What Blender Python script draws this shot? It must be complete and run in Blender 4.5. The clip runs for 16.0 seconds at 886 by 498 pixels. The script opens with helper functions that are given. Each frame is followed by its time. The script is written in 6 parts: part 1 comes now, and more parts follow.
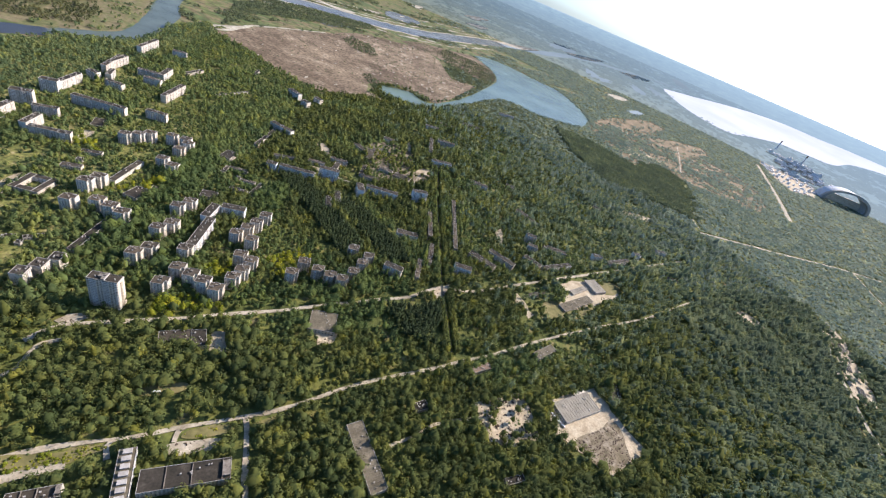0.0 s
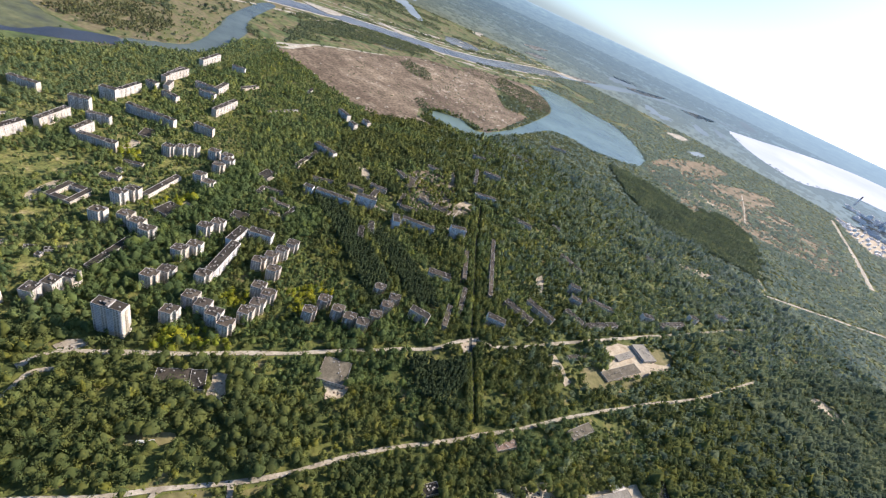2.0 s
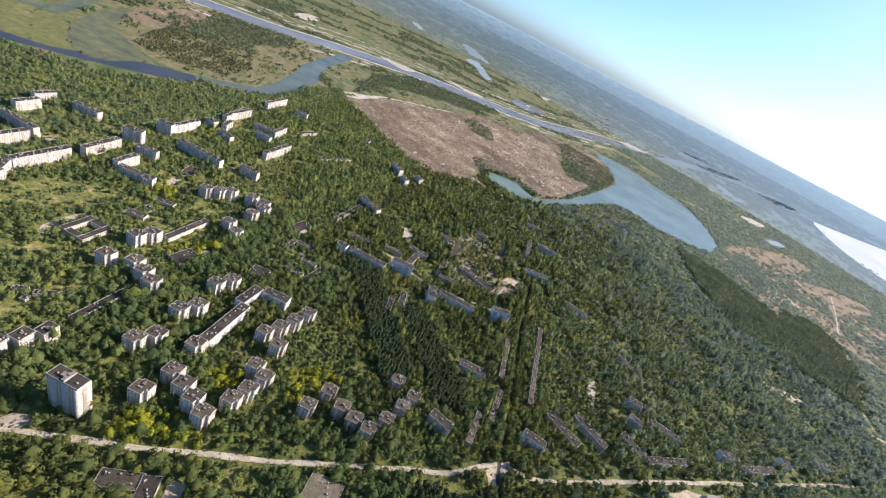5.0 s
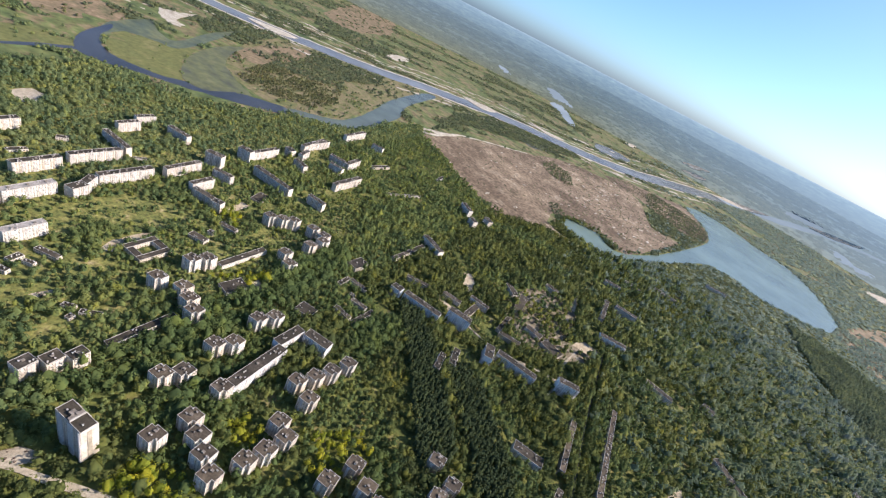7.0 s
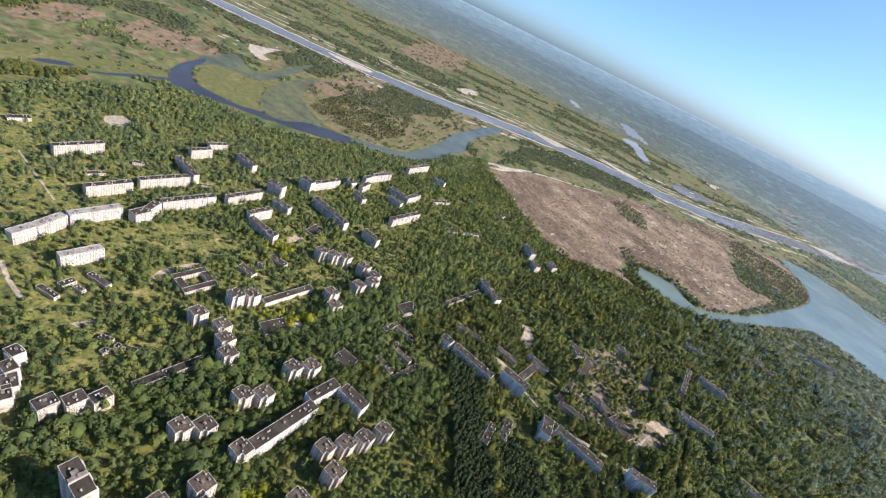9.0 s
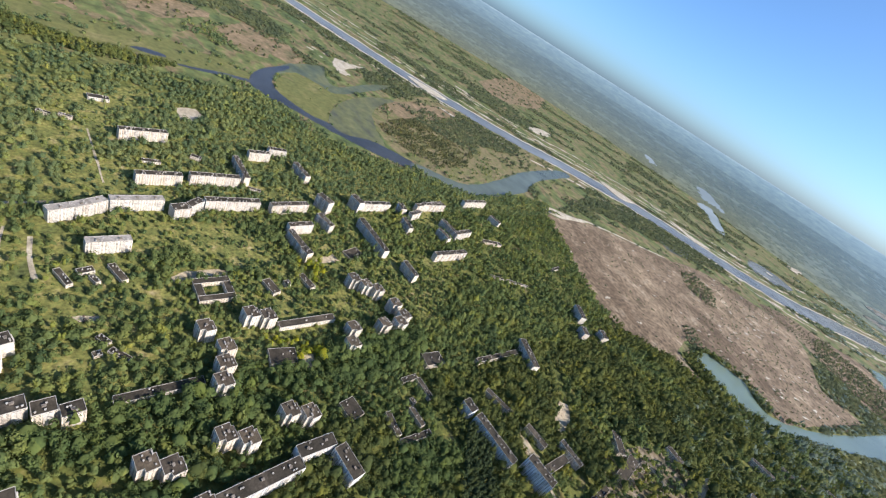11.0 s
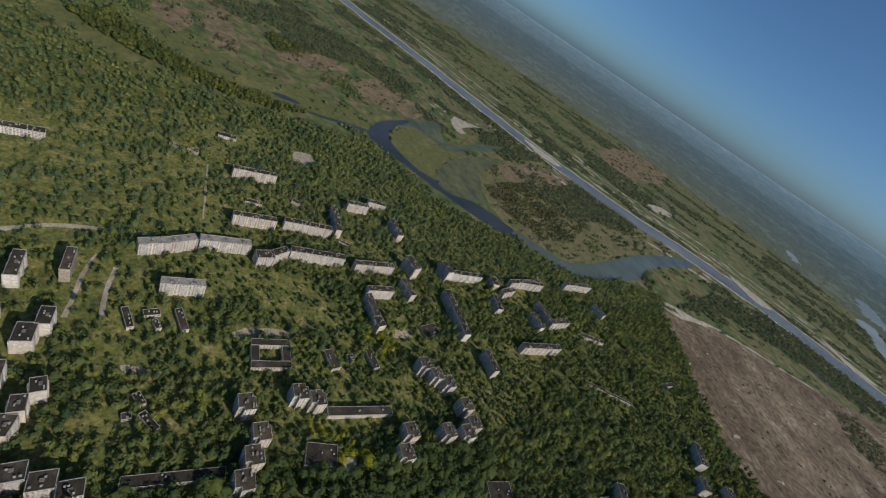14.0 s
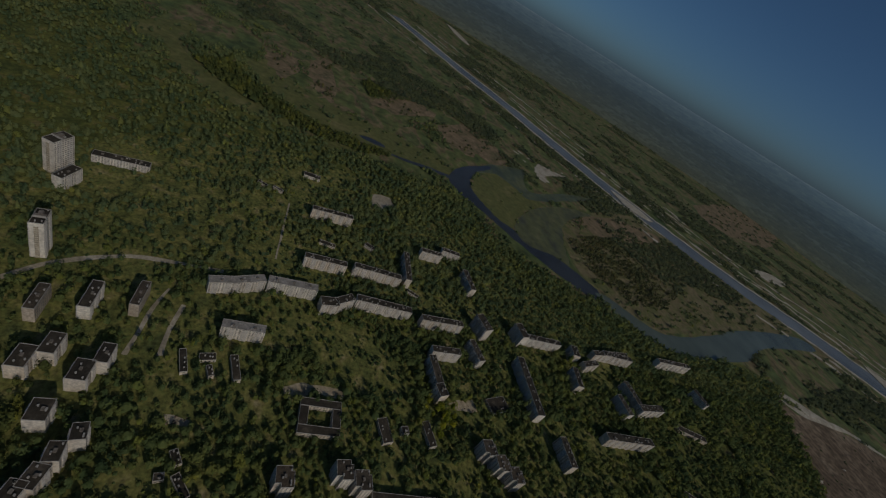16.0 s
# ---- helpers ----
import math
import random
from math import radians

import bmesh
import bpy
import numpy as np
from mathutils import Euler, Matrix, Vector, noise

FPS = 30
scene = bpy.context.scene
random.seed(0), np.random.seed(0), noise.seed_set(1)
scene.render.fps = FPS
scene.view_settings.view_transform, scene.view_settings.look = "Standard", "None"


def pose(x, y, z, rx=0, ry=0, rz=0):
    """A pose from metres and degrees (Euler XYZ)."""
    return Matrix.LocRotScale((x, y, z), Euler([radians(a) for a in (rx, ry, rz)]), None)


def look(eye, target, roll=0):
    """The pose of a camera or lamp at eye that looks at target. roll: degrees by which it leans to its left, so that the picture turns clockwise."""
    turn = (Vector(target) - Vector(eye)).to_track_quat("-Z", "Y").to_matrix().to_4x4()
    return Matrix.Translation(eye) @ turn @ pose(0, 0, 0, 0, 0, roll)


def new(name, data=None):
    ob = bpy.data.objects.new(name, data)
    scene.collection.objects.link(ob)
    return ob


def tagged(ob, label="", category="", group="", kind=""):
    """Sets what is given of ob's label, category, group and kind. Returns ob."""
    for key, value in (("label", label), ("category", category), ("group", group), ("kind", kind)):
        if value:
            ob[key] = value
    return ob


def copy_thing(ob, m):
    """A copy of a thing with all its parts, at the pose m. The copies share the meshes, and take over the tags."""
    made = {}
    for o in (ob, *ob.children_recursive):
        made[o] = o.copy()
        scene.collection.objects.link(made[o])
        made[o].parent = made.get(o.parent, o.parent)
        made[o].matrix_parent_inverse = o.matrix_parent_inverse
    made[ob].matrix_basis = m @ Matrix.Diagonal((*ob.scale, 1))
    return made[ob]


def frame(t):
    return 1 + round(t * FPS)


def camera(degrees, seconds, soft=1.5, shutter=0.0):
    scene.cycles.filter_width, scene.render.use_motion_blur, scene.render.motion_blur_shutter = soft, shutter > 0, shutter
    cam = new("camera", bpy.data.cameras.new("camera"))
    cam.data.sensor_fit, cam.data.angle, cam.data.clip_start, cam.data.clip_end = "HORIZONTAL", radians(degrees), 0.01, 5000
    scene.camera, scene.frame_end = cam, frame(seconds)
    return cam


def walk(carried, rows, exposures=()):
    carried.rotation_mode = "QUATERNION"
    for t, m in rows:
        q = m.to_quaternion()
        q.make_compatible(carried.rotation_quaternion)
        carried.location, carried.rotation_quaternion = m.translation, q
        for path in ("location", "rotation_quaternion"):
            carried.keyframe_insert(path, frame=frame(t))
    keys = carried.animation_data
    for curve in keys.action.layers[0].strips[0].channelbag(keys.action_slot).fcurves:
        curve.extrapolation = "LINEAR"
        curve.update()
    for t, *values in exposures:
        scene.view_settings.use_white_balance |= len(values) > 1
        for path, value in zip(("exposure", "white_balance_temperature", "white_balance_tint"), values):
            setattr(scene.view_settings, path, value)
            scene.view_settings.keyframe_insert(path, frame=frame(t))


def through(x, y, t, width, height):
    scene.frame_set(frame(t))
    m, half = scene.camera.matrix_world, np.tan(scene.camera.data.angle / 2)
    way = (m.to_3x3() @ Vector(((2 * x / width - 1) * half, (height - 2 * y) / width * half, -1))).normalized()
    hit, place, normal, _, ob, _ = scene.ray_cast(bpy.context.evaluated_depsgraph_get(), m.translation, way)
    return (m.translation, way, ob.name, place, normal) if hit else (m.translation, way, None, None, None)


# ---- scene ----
from mathutils import geometry

# ---- camera: a level flight over the town ----
cam = camera(94.1, 16.0, soft=1.2)
ROWS = [
    (0, 0.0, 0.0, 440.0, 54.77, -19.20, 0.00),
    (0.5, 1.3, 18.4, 440.2, 54.87, -20.09, 1.19),
    (1, 2.0, 36.8, 440.4, 54.74, -21.16, 3.20),
    (1.5, 2.0, 55.0, 440.5, 54.59, -21.60, 5.96),
    (2, 1.4, 73.3, 440.8, 54.74, -20.93, 8.14),
    (2.5, 0.3, 91.7, 441.3, 55.03, -20.18, 9.81),
    (3, -1.2, 110.1, 441.6, 55.63, -19.68, 11.20),
    (3.5, -3.4, 128.5, 441.0, 56.18, -20.68, 12.70),
    (4, -6.1, 146.9, 439.1, 56.84, -22.21, 14.00),
    (6.5, -20.8, 238.0, 421.6, 57.82, -23.98, 27.06),
    (7, -26.2, 255.1, 418.7, 57.87, -23.59, 30.13),
    (7.5, -33.3, 271.0, 416.6, 58.17, -23.02, 32.79),
    (8, -41.7, 285.7, 414.9, 58.11, -23.11, 35.53),
    (8.5, -50.6, 299.7, 413.4, 58.03, -22.17, 37.75),
    (9, -60.3, 313.4, 411.6, 57.95, -22.82, 39.89),
    (11.5, -112.6, 380.6, 400.5, 56.40, -28.35, 55.03),
    (12, -125.0, 391.6, 398.7, 56.20, -27.95, 57.81),
    (12.5, -138.5, 400.8, 397.1, 56.21, -26.81, 60.46),
    (13, -152.8, 408.8, 395.4, 55.94, -26.69, 63.65),
    (13.5, -167.8, 415.7, 393.7, 55.69, -27.13, 66.75),
    (14, -183.3, 421.8, 391.6, 55.14, -28.91, 70.06),
    (14.5, -198.5, 427.0, 389.1, 54.96, -29.06, 72.95),
    (15, -212.8, 431.3, 386.1, 55.24, -27.06, 75.75),
    (15.5, -225.9, 434.8, 382.3, 55.00, -26.76, 79.44),
    (16, -238.2, 437.8, 377.7, 54.93, -27.29, 82.45),
]
walk(cam, [(t, pose(x, y, z, rx, ry, rz)) for t, x, y, z, rx, ry, rz in ROWS],
     exposures=[(0, 0.92, 5990, 22), (9.2, 0.89, 5990, 24), (11.5, 0.77, 5940, 17), (12.5, 0.39, 5940, 15), (13.5, -0.19, 5940, 15), (14.5, -0.83, 5960, 15), (15.5, -1.59, 5990, 15), (16, -2.03, 5990, 15)])

# ---- sky and sun ----
SUN_AZ, SUN_EL = radians(28), radians(33)          # from +x towards +y; height
world = bpy.data.worlds.new("sky")
scene.world = world
world.use_nodes = True
wn = world.node_tree.nodes
sky = wn.new("ShaderNodeTexSky")
sky.sky_type = "NISHITA"
sky.sun_disc = False
sky.sun_elevation = SUN_EL
sky.sun_rotation = radians(90) - SUN_AZ
sky.air_density, sky.dust_density, sky.ozone_density = 0.65, 1.4, 6.0
tint = wn.new("ShaderNodeMix")
tint.data_type, tint.blend_type = "RGBA", "MULTIPLY"
tint.inputs[0].default_value = 1.0
tint.inputs[7].default_value = (0.875, 1.03, 0.945, 1)
world.node_tree.links.new(sky.outputs[0], tint.inputs[6])
world.node_tree.links.new(tint.outputs[2], wn["Background"].inputs[0])
wn["Background"].inputs[1].default_value = 0.132
sun = new("sun", bpy.data.lights.new("sun", "SUN"))
sun.data.energy, sun.data.angle, sun.data.color = 4.75, radians(0.5), (1.0, 0.9, 0.72)
SUN_DIR = Vector((math.cos(SUN_AZ) * math.cos(SUN_EL), math.sin(SUN_AZ) * math.cos(SUN_EL), math.sin(SUN_EL)))
sun.matrix_world = look(tuple(SUN_DIR * 3000), (0, 0, 0))

# ---- materials ----
def ramp_mix(nt, fac, stops):
    r = nt.nodes.new("ShaderNodeValToRGB")
    r.color_ramp.elements[0].position, r.color_ramp.elements[1].position = stops[0][0], stops[-1][0]
    r.color_ramp.elements[0].color, r.color_ramp.elements[1].color = (*stops[0][1], 1), (*stops[-1][1], 1)
    for p, c in stops[1:-1]:
        r.color_ramp.elements.new(p).color = (*c, 1)
    nt.links.new(fac, r.inputs[0])
    return r.outputs[0]


def noise_node(nt, scale, detail=4, rough=0.55, stretch=None):
    geo = nt.nodes.new("ShaderNodeNewGeometry")
    n = nt.nodes.new("ShaderNodeTexNoise")
    n.inputs["Scale"].default_value, n.inputs["Detail"].default_value, n.inputs["Roughness"].default_value = scale, detail, rough
    if stretch:
        m = nt.nodes.new("ShaderNodeMapping")
        m.inputs["Scale"].default_value = stretch[:3]
        m.inputs["Rotation"].default_value = (0, 0, radians(stretch[3]))
        nt.links.new(geo.outputs["Position"], m.inputs[0])
        nt.links.new(m.outputs[0], n.inputs["Vector"])
    else:
        nt.links.new(geo.outputs["Position"], n.inputs["Vector"])
    return n.outputs["Fac"]


def mix(nt, kind, fac, a, b):
    m = nt.nodes.new("ShaderNodeMix")
    m.data_type, m.blend_type = "RGBA", kind
    for sock, v in ((m.inputs[0], fac), (m.inputs[6], a), (m.inputs[7], b)):
        if isinstance(v, (int, float)):
            sock.default_value = v
        elif isinstance(v, tuple):
            sock.default_value = (*v, 1)
        else:
            nt.links.new(v, sock)
    return m.outputs[2]


def surface(name, stops, scale, fine=0.0, fine_amount=0.5, rough=0.9, bump=0.0, bump_scale=1.0, stretch=None, obj=None, wide=None):
    """A material: a coarse noise through a colour ramp, a fine noise over it, roughness and bump."""
    m = bpy.data.materials.new(name)
    m.use_nodes = True
    nt = m.node_tree
    bsdf = nt.nodes["Principled BSDF"]
    col = ramp_mix(nt, noise_node(nt, scale, 5, 0.6, stretch), stops)
    if fine:
        g = ramp_mix(nt, noise_node(nt, fine, 3, 0.6), [(0.3, (0.35, 0.35, 0.35)), (0.7, (1.3, 1.3, 1.3))])
        col = mix(nt, "MULTIPLY", fine_amount, col, g)
    if wide:
        col = mix(nt, "MULTIPLY", 1.0, col, ramp_mix(nt, noise_node(nt, wide[0], 3, 0.55), wide[1]))
    if obj:
        oi = nt.nodes.new("ShaderNodeObjectInfo")
        col = mix(nt, "MULTIPLY", 1.0, col, ramp_mix(nt, oi.outputs["Random"], obj))
    nt.links.new(col, bsdf.inputs["Base Color"])
    bsdf.inputs["Roughness"].default_value = rough
    bsdf.inputs["Specular IOR Level"].default_value = 0.25
    if bump:
        b = nt.nodes.new("ShaderNodeBump")
        b.inputs["Distance"].default_value = bump
        nt.links.new(noise_node(nt, bump_scale, 4, 0.65), b.inputs["Height"])
        nt.links.new(b.outputs[0], bsdf.inputs["Normal"])
    return m


def foliage(name, stops, tree, through, vary=1.0, scale=0.016):
    """Leaves: groups of trees differ in hue, each tree a little, each leaf clump a little more."""
    m = bpy.data.materials.new(name)
    m.use_nodes = True
    nt = m.node_tree
    bsdf = nt.nodes["Principled BSDF"]
    col = ramp_mix(nt, noise_node(nt, scale, 5, 0.65), stops)
    geo = nt.nodes.new("ShaderNodeNewGeometry")
    vor = nt.nodes.new("ShaderNodeTexVoronoi")
    vor.voronoi_dimensions = "2D"
    vor.inputs["Scale"].default_value = 1.0 / tree
    nt.links.new(geo.outputs["Position"], vor.inputs["Vector"])
    sep = nt.nodes.new("ShaderNodeSeparateColor")
    nt.links.new(vor.outputs["Color"], sep.inputs[0])
    col = mix(nt, "MULTIPLY", vary, col, ramp_mix(nt, sep.outputs[0], [(0.0, (0.62, 0.72, 0.76)), (0.3, (0.84, 0.9, 0.92)), (0.6, (1.0, 1.0, 0.97)), (0.9, (1.18, 1.12, 0.92)), (1.0, (1.5, 1.34, 0.8))]))
    col = mix(nt, "MULTIPLY", vary, col, ramp_mix(nt, geo.outputs["Random Per Island"], [(0.0, (0.86, 0.87, 0.88)), (0.6, (1.0, 1.0, 1.0)), (1.0, (1.12, 1.1, 1.05))]))
    nt.links.new(col, bsdf.inputs["Base Color"])
    bsdf.inputs["Roughness"].default_value = 0.9
    bsdf.inputs["Specular IOR Level"].default_value = 0.05
    tr = nt.nodes.new("ShaderNodeBsdfTranslucent")
    ms = nt.nodes.new("ShaderNodeMixShader")
    ms.inputs[0].default_value = through
    nt.links.new(col, tr.inputs[0])
    nt.links.new(bsdf.outputs[0], ms.inputs[1])
    nt.links.new(tr.outputs[0], ms.inputs[2])
    nt.links.new(ms.outputs[0], nt.nodes["Material Output"].inputs[0])
    return m


M_LEAF = foliage("foliage", [(0.3, (0.086, 0.117, 0.05)), (0.45, (0.124, 0.156, 0.057)), (0.58, (0.16, 0.185, 0.06)), (0.7, (0.216, 0.225, 0.066))], 8.5, 0.33)
M_BELTLEAF = foliage("rich_green_foliage", [(0.3, (0.07, 0.098, 0.038)), (0.5, (0.092, 0.124, 0.042)), (0.7, (0.125, 0.152, 0.046))], 8.5, 0.28, 0.6)
M_LIMELEAF = foliage("lime_green_foliage", [(0.3, (0.18, 0.2, 0.026)), (0.5, (0.26, 0.27, 0.03)), (0.7, (0.35, 0.345, 0.036))], 7.0, 0.42)
M_YOUNGLEAF = foliage("young_birch_foliage", [(0.3, (0.118, 0.158, 0.08)), (0.44, (0.162, 0.202, 0.09)), (0.56, (0.202, 0.234, 0.098)), (0.68, (0.268, 0.28, 0.108))], 8.5, 0.46)
M_DARKLEAF = foliage("dark_foliage", [(0.3, (0.074, 0.092, 0.036)), (0.46, (0.102, 0.118, 0.039)), (0.58, (0.132, 0.144, 0.042)), (0.7, (0.19, 0.188, 0.048))], 8.5, 0.32)
# leaf colour made greyer and bluer to hold the eastern haze
M_EASTLEAF = foliage("hazed_green_foliage", [(0.32, (0.108, 0.148, 0.094)), (0.44, (0.16, 0.202, 0.122)), (0.56, (0.228, 0.262, 0.144)), (0.66, (0.32, 0.335, 0.156))], 9.5, 0.45, 1.0, 0.03)
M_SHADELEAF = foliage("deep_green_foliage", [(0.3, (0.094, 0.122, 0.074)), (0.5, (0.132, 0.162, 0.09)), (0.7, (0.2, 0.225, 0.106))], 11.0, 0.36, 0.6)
M_PINE = foliage("pine_foliage", [(0.35, (0.042, 0.058, 0.027)), (0.65, (0.058, 0.076, 0.032))], 6.0, 0.15, 0.5)
# far leaves: distance haze put into the base colour, palest in the east
M_FARLEAF = foliage("haze_tinted_foliage", [(0.35, (0.09, 0.11, 0.064)), (0.6, (0.135, 0.152, 0.078))], 25.0, 0.4, 0.55)
M_EASTFAR = foliage("haze_paled_foliage", [(0.35, (0.16, 0.212, 0.17)), (0.5, (0.21, 0.258, 0.2)), (0.65, (0.265, 0.3, 0.22))], 25.0, 0.45, 0.7)
M_SCRUBLEAF = foliage("brown_green_scrub", [(0.35, (0.095, 0.108, 0.052)), (0.5, (0.13, 0.135, 0.062)), (0.65, (0.18, 0.16, 0.08))], 9.0, 0.35, 0.8)
M_GROUND = surface("grass_and_soil", [(0.3, (0.055, 0.072, 0.02)), (0.46, (0.1, 0.115, 0.028)), (0.58, (0.155, 0.155, 0.036)), (0.66, (0.2, 0.17, 0.066)), (0.76, (0.31, 0.25, 0.14))], 0.035, 0.18, 0.7, 0.95, 0.4, 0.4)
M_WESTGRASS = surface("sunny_rank_grass", [(0.3, (0.085, 0.1, 0.032)), (0.44, (0.145, 0.155, 0.042)), (0.56, (0.21, 0.2, 0.056)), (0.66, (0.27, 0.23, 0.09)), (0.76, (0.36, 0.3, 0.18))], 0.05, 0.25, 0.9, 0.95, 0.3, 0.4)
M_FIELD = surface("dry_burnt_field", [(0.3, (0.115, 0.088, 0.052)), (0.42, (0.175, 0.132, 0.084)), (0.54, (0.225, 0.17, 0.11)), (0.63, (0.29, 0.23, 0.155)), (0.74, (0.5, 0.43, 0.32))], 0.014, 0.09, 1.0, 0.95, 0.3, 0.3, wide=(0.0032, [(0.38, (0.72, 0.68, 0.64)), (0.5, (1.0, 0.97, 0.94)), (0.62, (1.2, 1.18, 1.14))]))
M_MEADOW = surface("dry_lawn", [(0.3, (0.13, 0.12, 0.042)), (0.5, (0.18, 0.158, 0.06)), (0.7, (0.24, 0.195, 0.09))], 0.03, 0.15, 0.5, 0.95)
M_ISLE = surface("reed_meadow", [(0.3, (0.2, 0.145, 0.075)), (0.4, (0.118, 0.128, 0.042)), (0.55, (0.136, 0.138, 0.044)), (0.7, (0.2, 0.18, 0.072))], 0.015, 0.08, 0.5, 0.95)
M_MARSH = surface("weedy_marsh_water", [(0.3, (0.06, 0.066, 0.05)), (0.42, (0.098, 0.104, 0.054)), (0.55, (0.125, 0.132, 0.056)), (0.7, (0.165, 0.16, 0.075))], 0.012, 0.05, 0.5, 0.62, stretch=(1.0, 2.2, 1, 35))
M_TEALMARSH = surface("shallow_teal_water", [(0.35, (0.072, 0.09, 0.06)), (0.5, (0.1, 0.118, 0.066)), (0.65, (0.14, 0.145, 0.066))], 0.014, 0.06, 0.5, 0.58)
M_SAND = surface("sand", [(0.3, (0.27, 0.235, 0.17)), (0.5, (0.4, 0.355, 0.27)), (0.7, (0.54, 0.49, 0.39))], 0.04, 0.3, 0.4, 0.95)
M_ROAD = surface("worn_road", [(0.3, (0.25, 0.21, 0.145)), (0.5, (0.385, 0.33, 0.24)), (0.7, (0.52, 0.455, 0.345))], 0.05, 0.5, 0.5, 0.95)
M_YARD = surface("concrete_yard", [(0.3, (0.3, 0.235, 0.145)), (0.45, (0.42, 0.34, 0.225)), (0.7, (0.53, 0.445, 0.31))], 0.06, 0.4, 0.5, 0.95)
# dark asphalt with the shade of the avenue trees put into its colour
M_ASPHALT = surface("shaded_dark_asphalt", [(0.3, (0.045, 0.05, 0.04)), (0.7, (0.1, 0.1, 0.085))], 0.06, 0.5, 0.4, 0.95)
M_EARTH = surface("bare_earth", [(0.3, (0.12, 0.1, 0.055)), (0.5, (0.2, 0.16, 0.1)), (0.7, (0.33, 0.275, 0.2))], 0.07, 0.5, 0.5, 0.95)
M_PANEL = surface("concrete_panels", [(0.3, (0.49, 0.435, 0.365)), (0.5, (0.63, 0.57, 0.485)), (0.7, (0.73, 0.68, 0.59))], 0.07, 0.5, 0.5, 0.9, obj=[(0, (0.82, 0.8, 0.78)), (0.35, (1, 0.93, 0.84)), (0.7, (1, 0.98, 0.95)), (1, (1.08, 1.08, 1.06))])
M_WHITEPANEL = surface("white_wall_panels", [(0.3, (0.62, 0.6, 0.57)), (0.5, (0.74, 0.72, 0.69)), (0.7, (0.8, 0.79, 0.76))], 0.07, 0.5, 0.35, 0.85)
# darker copy of the panels: shade of walls turned from the sun, as colour
M_BROWNPANEL = surface("shade_browned_panels", [(0.3, (0.34, 0.285, 0.225)), (0.5, (0.44, 0.375, 0.3)), (0.7, (0.55, 0.48, 0.395))], 0.07, 0.5, 0.6, 0.9, obj=[(0, (0.8, 0.78, 0.76)), (0.5, (0.96, 0.93, 0.88)), (1, (1.12, 1.1, 1.08))])
M_BROWNROOF = surface("weathered_brown_roof", [(0.3, (0.05, 0.04, 0.028)), (0.55, (0.085, 0.068, 0.048)), (0.75, (0.17, 0.14, 0.105))], 0.1, 0.6, 0.6, 0.95, obj=[(0, (0.8, 0.8, 0.82)), (1, (1.25, 1.2, 1.12))])
M_ROOF = surface("bitumen_roof", [(0.3, (0.032, 0.028, 0.02)), (0.55, (0.052, 0.044, 0.032)), (0.75, (0.12, 0.1, 0.075))], 0.08, 0.5, 0.5, 0.95, obj=[(0, (0.8, 0.8, 0.82)), (1, (1.2, 1.15, 1.1))])
M_PALEROOF = surface("weathered_pale_roof", [(0.3, (0.2, 0.18, 0.15)), (0.55, (0.32, 0.29, 0.25)), (0.75, (0.42, 0.39, 0.34))], 0.1, 0.6, 0.5, 0.95)
M_MOSSROOF = surface("mossy_sheet_roof", [(0.3, (0.1, 0.084, 0.054)), (0.55, (0.15, 0.126, 0.084)), (0.7, (0.23, 0.195, 0.135))], 0.12, 0.7, 0.6, 0.95)
M_GREYROOF = surface("grey_sheet_roof", [(0.3, (0.2, 0.175, 0.13)), (0.7, (0.29, 0.26, 0.2))], 0.08, 0.5, 0.35, 0.9)
M_BRICK = surface("broken_red_brick", [(0.3, (0.15, 0.1, 0.075)), (0.6, (0.26, 0.18, 0.13)), (0.75, (0.36, 0.3, 0.25))], 0.3, 1.2, 0.5, 0.95)
M_TRIM = surface("pale_parapet", [(0.3, (0.3, 0.27, 0.23)), (0.7, (0.46, 0.43, 0.38))], 0.2, 1.0, 0.3, 0.9)
M_LOGGIA = surface("loggia_panels", [(0.3, (0.5, 0.455, 0.39)), (0.7, (0.65, 0.6, 0.53))], 0.3, 1.0, 0.4, 0.9)
M_HUT = surface("roof_hut_plaster", [(0.3, (0.11, 0.09, 0.07)), (0.7, (0.27, 0.235, 0.19))], 0.3, 1.0, 0.3, 0.9)
M_GLASS = surface("dusty_window_opening", [(0.3, (0.045, 0.045, 0.045)), (0.7, (0.13, 0.125, 0.115))], 0.4, 0, 0, 0.4)
M_BARK = surface("bark", [(0.3, (0.1, 0.075, 0.05)), (0.7, (0.2, 0.16, 0.12))], 1.0, 0, 0, 0.95)


def water_material(name, colour, rough, scale, gloss):
    m = bpy.data.materials.new(name)
    m.use_nodes = True
    nt = m.node_tree
    bsdf = nt.nodes["Principled BSDF"]
    col = ramp_mix(nt, noise_node(nt, scale, 3), [(0.3, tuple(0.75 * c for c in colour)), (0.7, tuple(1.3 * c for c in colour))])
    nt.links.new(col, bsdf.inputs["Base Color"])
    bsdf.inputs["Roughness"].default_value = rough
    bsdf.inputs["Specular IOR Level"].default_value = gloss
    b = nt.nodes.new("ShaderNodeBump")
    b.inputs["Distance"].default_value = 0.25
    nt.links.new(noise_node(nt, 0.35, 3), b.inputs["Height"])
    nt.links.new(b.outputs[0], bsdf.inputs["Normal"])
    return m


M_LAKE = water_material("green_lake_water", (0.118, 0.154, 0.116), 0.22, 0.004, 0.14)
M_CRESCENT = water_material("grey_green_water", (0.095, 0.112, 0.085), 0.25, 0.01, 0.15)
M_RIVER = water_material("river_water", (0.15, 0.155, 0.148), 0.22, 0.004, 0.12)
